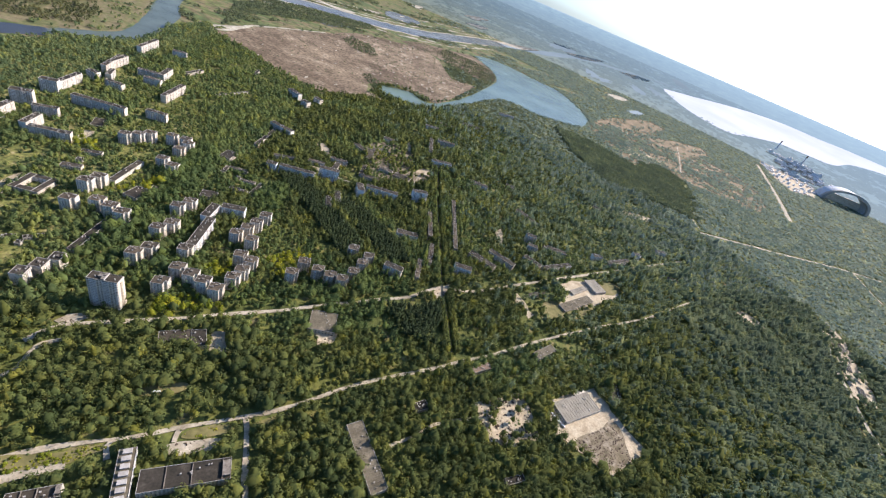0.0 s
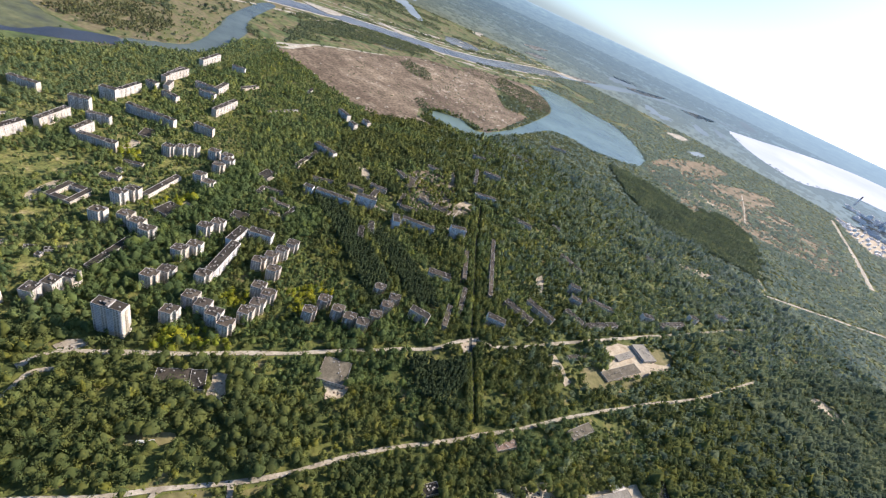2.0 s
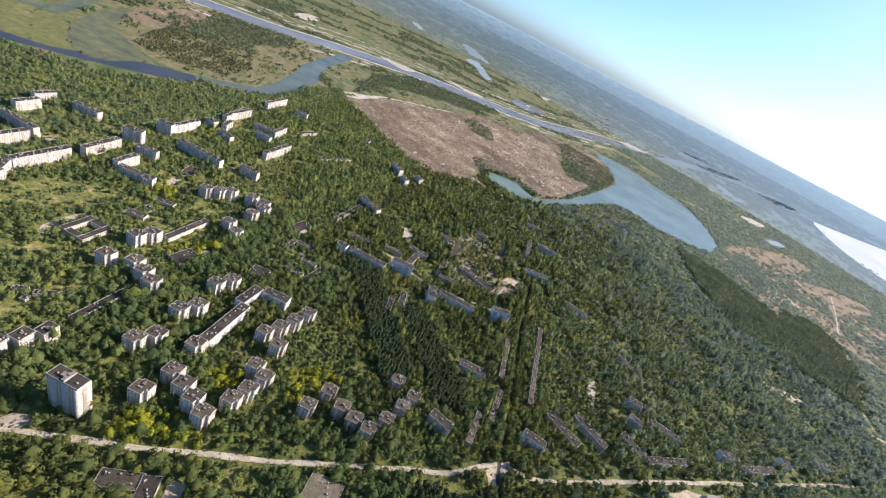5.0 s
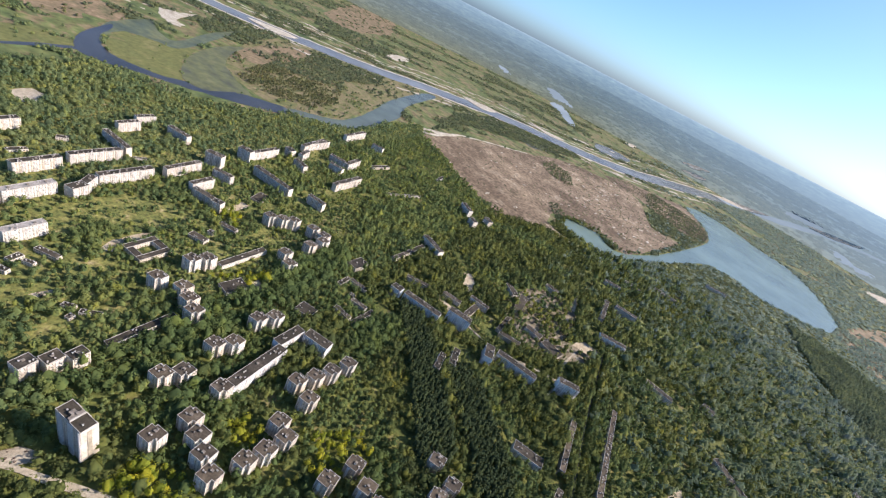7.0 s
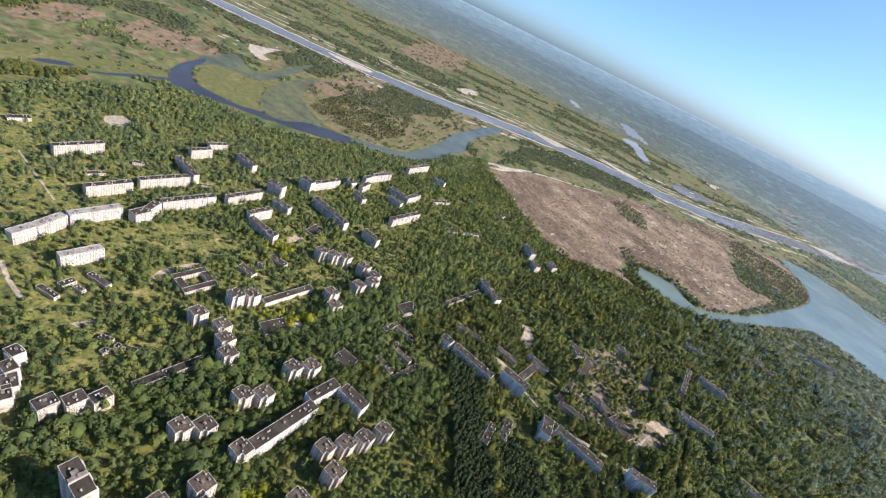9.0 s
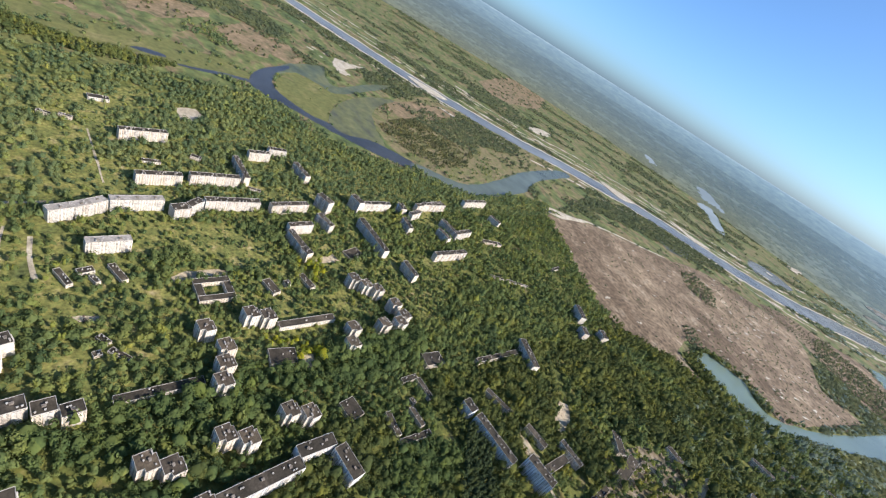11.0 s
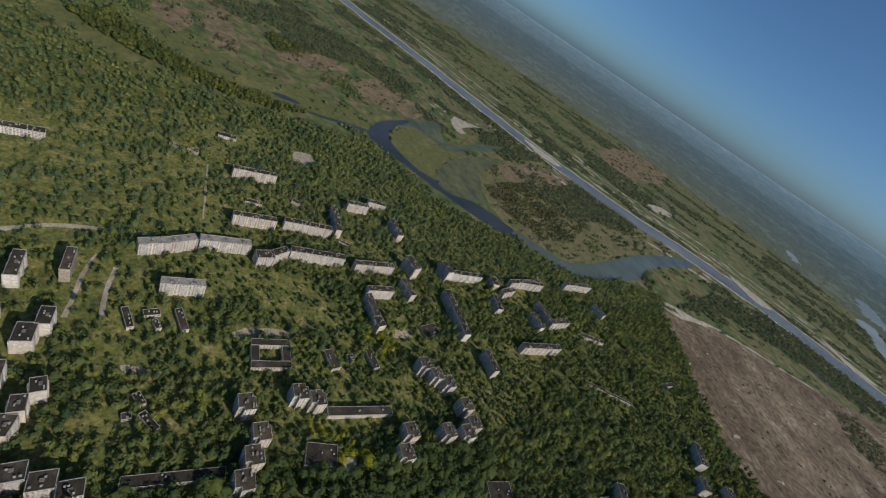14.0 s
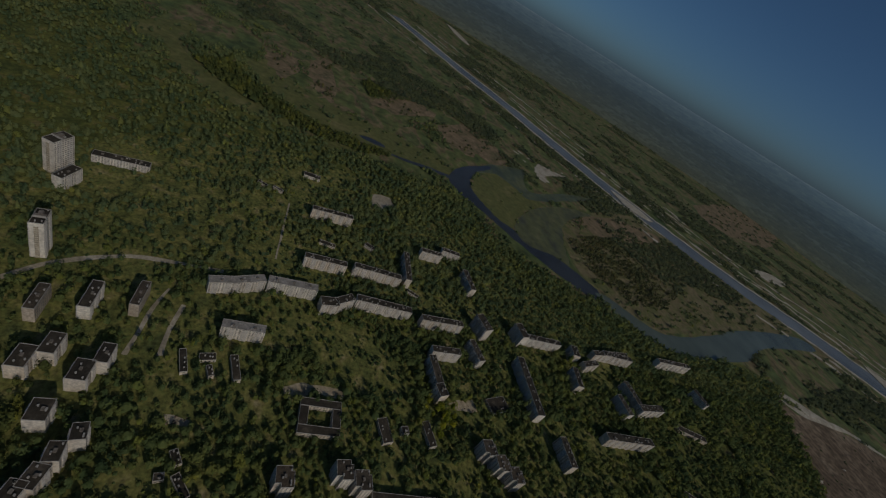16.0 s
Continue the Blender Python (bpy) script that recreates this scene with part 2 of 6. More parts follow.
M_DARKWATER = water_material("still_dark_water", (0.042, 0.045, 0.047), 0.3, 0.01, 0.2)


# far water that glows: reflected sky and sun glare put into emission
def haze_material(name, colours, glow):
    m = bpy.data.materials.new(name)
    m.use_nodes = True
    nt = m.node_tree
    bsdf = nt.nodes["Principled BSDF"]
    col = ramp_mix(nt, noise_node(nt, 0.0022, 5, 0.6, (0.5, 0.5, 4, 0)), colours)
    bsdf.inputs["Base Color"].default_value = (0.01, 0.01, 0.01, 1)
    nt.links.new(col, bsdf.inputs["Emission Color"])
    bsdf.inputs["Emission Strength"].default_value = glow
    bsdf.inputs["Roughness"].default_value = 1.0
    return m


M_FARPOND = haze_material("glowing_pond_sheen", [(0.35, (0.14, 0.185, 0.205)), (0.65, (0.2, 0.25, 0.27))], 1.0)
M_FARWATER = haze_material("glowing_water_glare", [(0.35, (0.42, 0.46, 0.5)), (0.65, (0.55, 0.57, 0.6))], 1.0)


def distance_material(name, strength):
    """The far plain: woods and fields, with haze painted as glow that pales towards the horizon."""
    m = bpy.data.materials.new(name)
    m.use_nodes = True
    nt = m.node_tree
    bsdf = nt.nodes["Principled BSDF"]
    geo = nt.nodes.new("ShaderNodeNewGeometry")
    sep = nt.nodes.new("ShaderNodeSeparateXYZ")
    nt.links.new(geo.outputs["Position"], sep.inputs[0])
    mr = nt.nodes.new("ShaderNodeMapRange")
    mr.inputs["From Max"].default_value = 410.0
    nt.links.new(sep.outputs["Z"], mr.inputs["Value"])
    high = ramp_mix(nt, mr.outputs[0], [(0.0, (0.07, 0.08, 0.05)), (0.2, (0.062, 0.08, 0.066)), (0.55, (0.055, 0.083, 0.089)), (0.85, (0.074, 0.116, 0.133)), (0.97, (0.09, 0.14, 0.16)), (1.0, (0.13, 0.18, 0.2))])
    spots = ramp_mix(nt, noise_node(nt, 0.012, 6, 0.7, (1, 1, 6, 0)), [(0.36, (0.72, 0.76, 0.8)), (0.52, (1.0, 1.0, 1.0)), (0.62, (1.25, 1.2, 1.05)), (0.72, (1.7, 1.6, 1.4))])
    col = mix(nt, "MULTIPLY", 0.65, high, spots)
    # the painted haze brightens towards the sun side
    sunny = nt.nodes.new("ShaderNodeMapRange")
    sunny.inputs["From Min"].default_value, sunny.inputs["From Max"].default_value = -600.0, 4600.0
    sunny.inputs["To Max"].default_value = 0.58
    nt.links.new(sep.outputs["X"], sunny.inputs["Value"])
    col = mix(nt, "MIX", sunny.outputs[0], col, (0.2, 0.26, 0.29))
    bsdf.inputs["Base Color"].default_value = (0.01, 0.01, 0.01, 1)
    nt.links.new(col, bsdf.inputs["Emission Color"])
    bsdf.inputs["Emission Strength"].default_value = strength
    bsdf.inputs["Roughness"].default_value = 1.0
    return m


M_BACKDROP = distance_material("hazy_glowing_plain", 1.7)
M_HAZELEAF = distance_material("hazy_glowing_woods", 1.38)
M_PLAIN = surface("flood_plain", [(0.3, (0.06, 0.09, 0.036)), (0.42, (0.098, 0.126, 0.042)), (0.5, (0.135, 0.15, 0.05)), (0.56, (0.2, 0.148, 0.08)), (0.61, (0.1, 0.122, 0.045)), (0.75, (0.16, 0.168, 0.058))], 0.007, 0.035, 0.8, 0.95, stretch=(1.0, 1.8, 1, -40))
M_HEATH = surface("brown_heath", [(0.3, (0.11, 0.112, 0.05)), (0.48, (0.19, 0.142, 0.078)), (0.7, (0.28, 0.2, 0.12))], 0.02, 0.08, 0.5, 0.95)
M_OXBOW = surface("dry_reed_meadow", [(0.3, (0.1, 0.115, 0.045)), (0.45, (0.15, 0.145, 0.055)), (0.55, (0.2, 0.16, 0.085)), (0.65, (0.14, 0.142, 0.052)), (0.75, (0.26, 0.215, 0.13))], 0.02, 0.09, 0.6, 0.95)
M_STEEL = surface("weathered_steel_cladding", [(0.3, (0.46, 0.48, 0.5)), (0.7, (0.6, 0.62, 0.65))], 0.01, 0.05, 0.3, 0.6)
M_RUST = surface("rusty_scrap", [(0.3, (0.06, 0.042, 0.03)), (0.55, (0.14, 0.095, 0.065)), (0.7, (0.27, 0.22, 0.17))], 0.25, 1.0, 0.5, 0.9)
M_PAINT = surface("faded_vehicle_paint", [(0.3, (0.5, 0.5, 0.48)), (0.7, (0.65, 0.64, 0.6))], 0.5, 0, 0, 0.6)
M_TYRE = surface("black_rubber", [(0.3, (0.02, 0.02, 0.02)), (0.7, (0.04, 0.04, 0.04))], 1.0, 0, 0, 0.9)

# ---- building blocks of meshes ----
def mesh_object(name, verts, faces, material, parent=None, label="", category="", kind="", group=""):
    me = bpy.data.meshes.new(name)
    me.from_pydata([tuple(v) for v in verts], [], faces)
    me.materials.append(material)
    me.update()
    ob = new(name, me)
    if parent:
        ob.parent = parent
    return tagged(ob, label, category, group, kind)


def curve_closed(pts, steps=4):
    """A smooth closed outline through the plan points."""
    out, n = [], len(pts)
    for i in range(n):
        p0, p1, p2, p3 = (Vector(pts[(i + k) % n]) for k in (-1, 0, 1, 2))
        for s in range(steps):
            t = s / steps
            out.append(0.5 * ((2 * p1) + (p2 - p0) * t + (2 * p0 - 5 * p1 + 4 * p2 - p3) * t * t + (3 * p1 - p0 - 3 * p2 + p3) * t ** 3))
    return out


def curve_open(pts, steps=6):
    q = [pts[0]] + list(pts) + [pts[-1]]
    out = []
    for i in range(1, len(q) - 2):
        p0, p1, p2, p3 = (Vector(q[i + k]) for k in (-1, 0, 1, 2))
        for s in range(steps):
            t = s / steps
            out.append(0.5 * ((2 * p1) + (p2 - p0) * t + (2 * p0 - 5 * p1 + 4 * p2 - p3) * t * t + (3 * p1 - p0 - 3 * p2 + p3) * t ** 3))
    out.append(Vector(pts[-1]))
    return out


PATCHES = []


def patch(name, pts, z, material, label, category, ragged=0.0, steps=4, straight=False, distant=False):
    """A flat piece of ground or water with a smooth, ragged outline and a short rim that goes down into the ground."""
    PATCHES.append(name)
    z += 0.006 * len(PATCHES)
    ring = [Vector(a).lerp(Vector(c), k / 5) for a, c in zip(pts, pts[1:] + pts[:1]) for k in range(5)] if straight else curve_closed(pts, steps)
    if ragged:
        ring = [p + Vector((noise.noise((p.x * 0.06, p.y * 0.06, 1)), noise.noise((p.x * 0.06, p.y * 0.06, 7)))) * ragged for p in ring]
    n = len(ring)
    far = [far_place(p.x, p.y) if distant else (p.x, p.y, 0) for p in ring]
    verts = [(x, y, h + z + (2.0 if h else 0)) for x, y, h in far] + [(x, y, h - 1.0) for x, y, h in far]
    tris = geometry.tessellate_polygon([[Vector((p.x, p.y, 0)) for p in ring]])
    faces = []
    for a, b, c in tris:
        d = (ring[b] - ring[a]).cross(ring[c] - ring[a])
        faces.append((a, b, c) if d > 0 else (a, c, b))
    faces += [(i, (i + 1) % n, n + (i + 1) % n, n + i) for i in range(n)]
    return mesh_object(name, verts, faces, material, None, label, category, "structure")


def ribbon(name, pts, width, z, material, label, category, ragged=0.0, distant=False):
    """A road or river that follows a plan line; width is one number or one for each point."""
    line = curve_open(pts)
    n = len(line)
    verts, faces = [], []
    for i, p in enumerate(line):
        d = (line[min(i + 1, n - 1)] - line[max(i - 1, 0)]).normalized()
        side = Vector((-d.y, d.x))
        w = width if isinstance(width, (int, float)) else np.interp(i / (n - 1) * (len(width) - 1), range(len(width)), width)
        wl = max(0.05, w / 2 + ragged * noise.noise((p.x * 0.02, p.y * 0.02, 3)))
        wr = max(0.05, w / 2 + ragged * noise.noise((p.x * 0.02, p.y * 0.02, 9)))
        a, b = p + side * wl, p - side * wr
        if distant:
            a, b = far_place(a.x, a.y), far_place(b.x, b.y)
            verts += [(a[0], a[1], a[2] + 1 + z), (b[0], b[1], b[2] + 1 + z), (a[0], a[1], a[2] - 1), (b[0], b[1], b[2] - 1)]
        else:
            verts += [(a.x, a.y, z), (b.x, b.y, z), (a.x, a.y, -1), (b.x, b.y, -1)]
        if i:
            k = 4 * i
            faces += [(k - 4, k - 3, k + 1, k), (k - 2, k - 4, k, k + 2), (k - 3, k - 1, k + 3, k + 1)]
    return mesh_object(name, verts, faces, material, None, label, category, "structure")


def smooth_noise(x, y, scale, seed):
    """Value noise on numpy arrays, 0 to 1."""
    rng = np.random.RandomState(seed)
    tab = rng.rand(256, 256)
    u, v = x / scale, y / scale
    i, j = np.floor(u).astype(int), np.floor(v).astype(int)
    fu, fv = u - i, v - j
    fu, fv = fu * fu * (3 - 2 * fu), fv * fv * (3 - 2 * fv)
    g = lambda a, c: tab[a % 256, c % 256]
    return (g(i, j) * (1 - fu) + g(i + 1, j) * fu) * (1 - fv) + (g(i, j + 1) * (1 - fu) + g(i + 1, j + 1) * fu) * fv


def inside(x, y, poly):
    r = np.zeros(len(x), bool)
    n = len(poly)
    for i in range(n):
        (x1, y1), (x2, y2) = poly[i], poly[(i + 1) % n]
        if y1 == y2:
            continue
        c = ((y1 > y) != (y2 > y)) & (x < (x2 - x1) * (y - y1) / (y2 - y1) + x1)
        r ^= c
    return r


def line_distance(x, y, pts):
    d = np.full(len(x), 1e9)
    for (x1, y1), (x2, y2) in zip(pts, pts[1:]):
        dx, dy = x2 - x1, y2 - y1
        t = np.clip(((x - x1) * dx + (y - y1) * dy) / (dx * dx + dy * dy), 0, 1)
        d = np.minimum(d, np.hypot(x - x1 - t * dx, y - y1 - t * dy))
    return d


# ---- the ground ----
MID = Vector((-100, 230))
R_FLAT, R_END, EYE_H = 4330.0, 4940.0, 418.0


def far_place(x, y):
    """Where a place beyond the flat ground stands on the rising rim of the distance."""
    d = Vector((x, y)) - MID
    r = d.length
    if r <= R_FLAT:
        return (x, y, 0.0)
    rr = R_FLAT + (R_END - R_FLAT) * (1 - R_FLAT / r)
    e = d / r * rr + MID
    return (e.x, e.y, EYE_H * (1 - rr / r))


def build_ground():
    rings = [0, 150, 400, 800, 1300, 1900, 2700, 3500, R_FLAT]
    verts, faces = [(MID.x, MID.y, 0)], []
    seg = 240
    for r in rings[1:]:
        for k in range(seg):
            a = 2 * math.pi * k / seg
            verts.append((MID.x + r * math.cos(a), MID.y + r * math.sin(a), 0))
    faces += [(0, 1 + k, 1 + (k + 1) % seg) for k in range(seg)]
    for i in range(len(rings) - 2):
        for k in range(seg):
            a, b = 1 + i * seg + k, 1 + i * seg + (k + 1) % seg
            faces.append((a, a + seg, b + seg, b))
    mesh_object("ground", verts, faces, M_GROUND, None, "overgrown grassy and sandy ground of the abandoned town", "ground", "structure")
    verts, faces = [], []
    far = [R_FLAT, 4500, 4800, 5000, 5300, 5700, 6200, 6800, 7500, 8500, 10000, 12500, 16000, 22000, 40000, 300000]
    for r in far:
        for k in range(seg):
            a = 2 * math.pi * k / seg
            x, y, z = far_place(MID.x + r * math.cos(a), MID.y + r * math.sin(a))
            verts.append((x, y, z - (0.5 if r == R_FLAT else 0)))
    for i in range(len(far) - 1):
        for k in range(seg):
            a, b = i * seg + k, i * seg + (k + 1) % seg
            faces.append((a, a + seg, b + seg, b))
    mesh_object("backdrop", verts, faces, M_BACKDROP, None, "wooded plain on the horizon, blue haze painted as glow", "distance", "structure")


build_ground()

# ---- plan of the place, in metres ----
SLABS_A = [
    (-260, 357, 3, 31, 12, 16), (-784, 507, -83, 63, 13, 9), (-671, 508, -86, 56, 13, 9), (-679, 582, -89, 70, 13, 9), (-712, 628, 1, 64, 9, 9),
    (-765, 675, -86, 38, 13, 9), (-784, 714, 88, 33, 13, 9), (-724, 737, 9, 46, 13, 9), (-590, 402, -71, 25, 14, 9), (-601, 428, -63, 35, 14, 9),
    (-612, 475, -85, 57, 14, 9), (-600, 520, -77, 22, 14, 9), (-609, 539, -54, 25, 14, 9), (-618, 591, -89, 76, 14, 9), (-615, 676, -84, 64, 13, 9),
    (-628, 742, 22, 30, 13, 10),
]
SLABS_A2 = [
    (-578, 721, 17, 35, 12, 9), (-631, 851, -87, 80, 13, 9), (-633, 811, 14, 27, 13, 10), (-565, 675, -84, 41, 13, 9), (-534, 656, 9, 41, 10, 9),
    (-507, 660, 18, 17, 12, 9), (-541, 797, 3, 89, 15, 9), (-640, 1022, -89, 66, 13, 9), (-607, 943, -72, 35, 13, 9), (-574, 897, -7, 35, 13, 9),
    (-627, 919, -6, 21, 13, 9), (-542, 975, 8, 34, 13, 9), (-536, 438, -86, 41, 10, 9), (-351, 361, -83, 15, 13, 9), (-344, 378, -86, 15, 13, 9),
    (-337, 394, -84, 15, 12, 9),
]
SLABS_A3 = [
    (-462, 336, 2, 19, 13, 9), (-480, 344, 2, 19, 10, 9), (-415, 357, 14, 13, 10, 9), (-400, 350, 7, 14, 10, 9), (-384, 347, -8, 16, 11, 9), (-466, 297, 2, 20, 12, 9),
    (-481, 308, 2, 20, 11, 9), (-427, 328, 5, 17, 13, 9), (-374, 341, -8, 15, 11, 9),
    (-342, 455, -90, 70, 9, 2), (-494, 398, 20, 25, 6, 2), (-488, 422, 25, 12, 5, 2), (-496, 442, 19, 28, 7, 2), (-503, 416, -75, 14, 8, 1),
]
SLABS_J = [
    (-458, 527, -89, 35, 31, 3), (-536, 309, 5, 32, 9, 9), (-549, 342, 3, 31, 8, 9), (-522, 277, 6, 29, 8, 9), (-716, 196, -17, 25, 13, 16),
    (-588, 246, 12, 21, 10, 16), (-693, 215, -12, 28, 11, 9), (-759, 240, -79, 59, 12, 5),
]
SLABS_B = [
    (-641, 1007, -80, 89, 13, 9), (-663, 1185, -86, 91, 13, 9), (-564, 1010, 8, 51, 13, 9), (-546, 1037, -83, 54, 11, 9),
    (-484, 951, -89, 87, 14, 9), (-454, 824, 3, 37, 13, 9), (-226, 506, -87, 74, 13, 9), (-237, 561, 89, 38, 13, 9), (-211, 584, 7, 35, 14, 9),
    (-390, 617, 89, 73, 10, 3), (-349, 571, 80, 30, 21, 2), (-291, 762, 83, 31, 20, 3), (-264, 618, 8, 24, 19, 2), (-276, 710, -90, 24, 7, 2),
    (-257, 723, 2, 31, 7, 2), (-248, 698, 3, 8, 6, 1), (-231, 656, -4, 30, 7, 2), (-207, 674, 85, 43, 7, 2), (-228, 690, 4, 26, 7, 2),
]
SLABS_C = [
    (-162, 769, 4, 68, 12, 9), (-210, 763, 1, 18, 13, 9), (-104, 795, 6, 40, 13, 10), (11, 788, 2, 68, 12, 9), (-34, 774, -75, 30, 14, 9),
    (-82, 698, -79, 34, 9, 5), (-70, 724, -76, 35, 10, 5), (-6, 1094, -6, 29, 13, 5), (145, 1038, 12, 55, 12, 9), (-202, 823, 17, 44, 8, 3),
    (-70, 991, -43, 37, 14, 3), (-40, 966, -87, 63, 16, 3), (-43, 876, 88, 51, 8, 2), (-20, 848, 6, 40, 11, 3), (8, 909, -8, 32, 13, 3),
    (48, 897, -20, 38, 22, 3),
]
SLABS_D = [
    (176, 755, -90, 196, 8, 5), (122, 724, -88, 94, 8, 5), (126, 621, 86, 61, 8, 5), (105, 567, 86, 53, 8, 5), (78, 664, 4, 41, 15, 5),
    (187, 596, -5, 32, 13, 9), (61, 544, -13, 32, 13, 9), (232, 648, -32, 58, 15, 5), (277, 674, -33, 59, 14, 5), (349, 694, -36, 41, 14, 5),
    (410, 702, 29, 82, 11, 5), (372, 890, -46, 66, 13, 5),
]
SLABS_E = [
    (362, 786, -1, 23, 13, 9), (357, 743, -13, 22, 13, 9), (421, 768, -6, 56, 13, 5), (644, 1091, -12, 25, 13, 5), (349, 1042, -19, 23, 13, 5),
    (534, 786, 11, 25, 13, 9), (603, 803, 29, 87, 12, 5), (674, 856, 7, 20, 13, 9), (776, 912, 8, 29, 13, 9), (250, 992, -8, 51, 13, 5),
]
WORKS_A = [
    (-139, 176, -69, 47, 13, 5), (-92, 184, 19, 71, 20, 4), (-191, 153, 22, 34, 10, 3), (65, 231, -61, 78, 19, 2), (355, 353, 27, 72, 32, 2),
    (495, 673, -64, 39, 33, 2), (429, 599, 35, 96, 19, 1), (448, 645, 37, 53, 12, 1), (-21, 401, -86, 35, 35, 2),
]
WORKS_B = [
    (-173, 329, 22, 33, 15, 2), (-149, 332, -65, 25, 15, 2), (325, 446, 37, 46, 14, 2), (210, 384, 29, 31, 10, 2), (122, 303, 30, 20, 12, 2),
    (240, 235, 22, 26, 8, 1), (439, 397, 60, 38, 14, 1), (1132, 560, 58, 34, 12, 1), (1178, 640, 55, 26, 10, 1), (1236, 716, 57, 40, 12, 1), (1262, 776, 60, 22, 10, 1),
]
WORKS = WORKS_A + WORKS_B
SLABS_G = [
    (-818, 421, 65, 15, 5, 2), (-891, 464, -88, 27, 12, 2), (-724, 508, 87, 23, 8, 1), (-746, 571, 60, 15, 8, 2), (-670, 640, 63, 18, 6, 1),
    (114, 1312, 11, 43, 11, 5), (165, 1380, -3, 46, 11, 5), (159, 1194, 4, 51, 12, 9), (259, 1462, 3, 66, 11, 5), (439, 1779, 14, 71, 11, 5),
]
SLABS_I = [
    (114, 1156, -90, 98, 9, 5), (92, 818, 16, 34, 12, 10), (-410, 421, 31, 13, 6, 1), (-390, 431, 39, 20, 6, 1), (-395, 415, -77, 7, 6, 1),
    (765, 804, -11, 45, 14, 1), (345, 595, 28, 45, 9, 1),
]
SLABS_F = [
    (-246, 943, -21, 56, 13, 9), (-263, 883, 85, 95, 8, 3), (-100, 841, 86, 52, 11, 3), (-99, 879, 0, 38, 9, 5), (-140, 844, 8, 35, 10, 3),
    (-455, 594, 15, 26, 11, 2), (-458, 616, -81, 8, 8, 2), (-458, 644, 15, 28, 9, 2), (-510, 746, -72, 30, 20, 1), (-407, 1073, 63, 97, 5, 1),
]
SLABS_H = [
    (-422, 1281, -86, 38, 8, 2), (-288, 1191, -33, 41, 13, 9), (-247, 1146, -29, 22, 13, 9), (-225, 1197, -32, 23, 13, 9),
    (-594, 1199, 15, 32, 13, 9), (-523, 1124, 75, 57, 10, 2), (-819, 398, 65, 15, 5, 2),
]
SECTIONS = [
    (-444, 709), (-429, 722), (-418, 736), (-387, 750), (-364, 752), (-357, 713), (-354, 739), (-360, 665), (-338, 653), (-406, 551), (-399, 568),
    (-396, 502), (-368, 515), (-348, 509), (-329, 502), (-279, 550), (-270, 568), (-276, 490), (-266, 507), (-274, 432), (-264, 448), (-226, 462),
    (-183, 523), (-174, 542), (-167, 562), (-161, 585), (-158, 516), (-222, 393), (-217, 424), (-198, 418), (-180, 411), (-161, 403), (-151, 430),
    (-146, 449), (-142, 470), (-159, 477), (-84, 468), (-74, 497), (-51, 488), (-32, 483), (-13, 481), (-10, 563), (0, 504), (10, 531), (17, 552),
]
LAKE = [
    (-90, 1594), (-33, 1624), (23, 1638), (77, 1581), (132, 1625), (225, 1787), (352, 2099), (468, 2430), (482, 2665), (436, 2835), (379, 3003),
    (501, 3138), (659, 3113), (809, 3000), (977, 2909), (1036, 2617), (1020, 2301), (928, 2121), (829, 2067), (715, 2029), (609, 2028), (527, 2074),
    (432, 2042), (311, 1853), (209, 1661), (121, 1537), (51, 1491), (-25, 1489), (-81, 1516),
]
FIELD = [
    (-656, 1549), (-634, 1585), (-609, 1764), (-506, 1940), (-406, 2111), (-337, 2299), (-237, 2424), (-107, 2498), (26, 2561), (129, 2412),
    (199, 2113), (325, 2108), (192, 1752), (117, 1612), (35, 1654), (-33, 1674), (-98, 1607), (-129, 1568), (-121, 1476), (-52, 1440), (-13, 1425),
    (-119, 1406), (-218, 1322), (-313, 1333), (-432, 1407),
]
CHANNEL = [
    (-1307, 930), (-1245, 849), (-1186, 797), (-1117, 766), (-1072, 783), (-1039, 807), (-1011, 841), (-978, 871), (-946, 900), (-917, 931),
    (-884, 969), (-854, 1006), (-830, 1046), (-817, 1078), (-847, 1107), (-883, 1078), (-910, 1048), (-932, 1012), (-934, 971), (-943, 936),
    (-984, 915), (-1005, 880), (-1038, 859), (-1073, 841), (-1113, 830), (-1167, 838), (-1225, 867), (-1279, 922),
]
MARSH = [
    (-1059, 960), (-1145, 1037), (-1220, 1144), (-1259, 1233), (-1267, 1307), (-1188, 1192), (-1109, 1121), (-1018, 1080), (-944, 1062),
    (-910, 1050), (-932, 1012), (-934, 971), (-943, 936), (-985, 921),
]
CRESCENT = [
    (-834, 1091), (-789, 1122), (-753, 1166), (-728, 1218), (-721, 1278), (-733, 1396), (-773, 1571), (-835, 1687), (-882, 1843), (-943, 2125),
    (-987, 2083), (-934, 1796), (-884, 1622), (-836, 1498), (-786, 1347), (-770, 1252), (-789, 1202), (-817, 1161), (-842, 1123),
]
CREEK = [
    (-1115, 617), (-1117, 653), (-1124, 708), (-1124, 768),
]
GREENISLE = [
    (-1149, 840), (-1211, 877), (-1266, 940), (-1244, 996), (-1198, 1025), (-1211, 1100), (-1145, 1031), (-1066, 962), (-987, 916), (-1005, 880),
    (-1045, 852), (-1092, 834),
]
OXBOWLAND = [
    (-1109, 1121), (-1194, 1204), (-1335, 1379), (-1436, 1611), (-1387, 1677), (-1362, 1800), (-1278, 1897), (-1192, 2011), (-1060, 2070),
    (-998, 2055), (-891, 1629), (-829, 1463), (-773, 1254), (-797, 1197), (-846, 1130), (-889, 1082), (-947, 1071), (-1019, 1082),
]
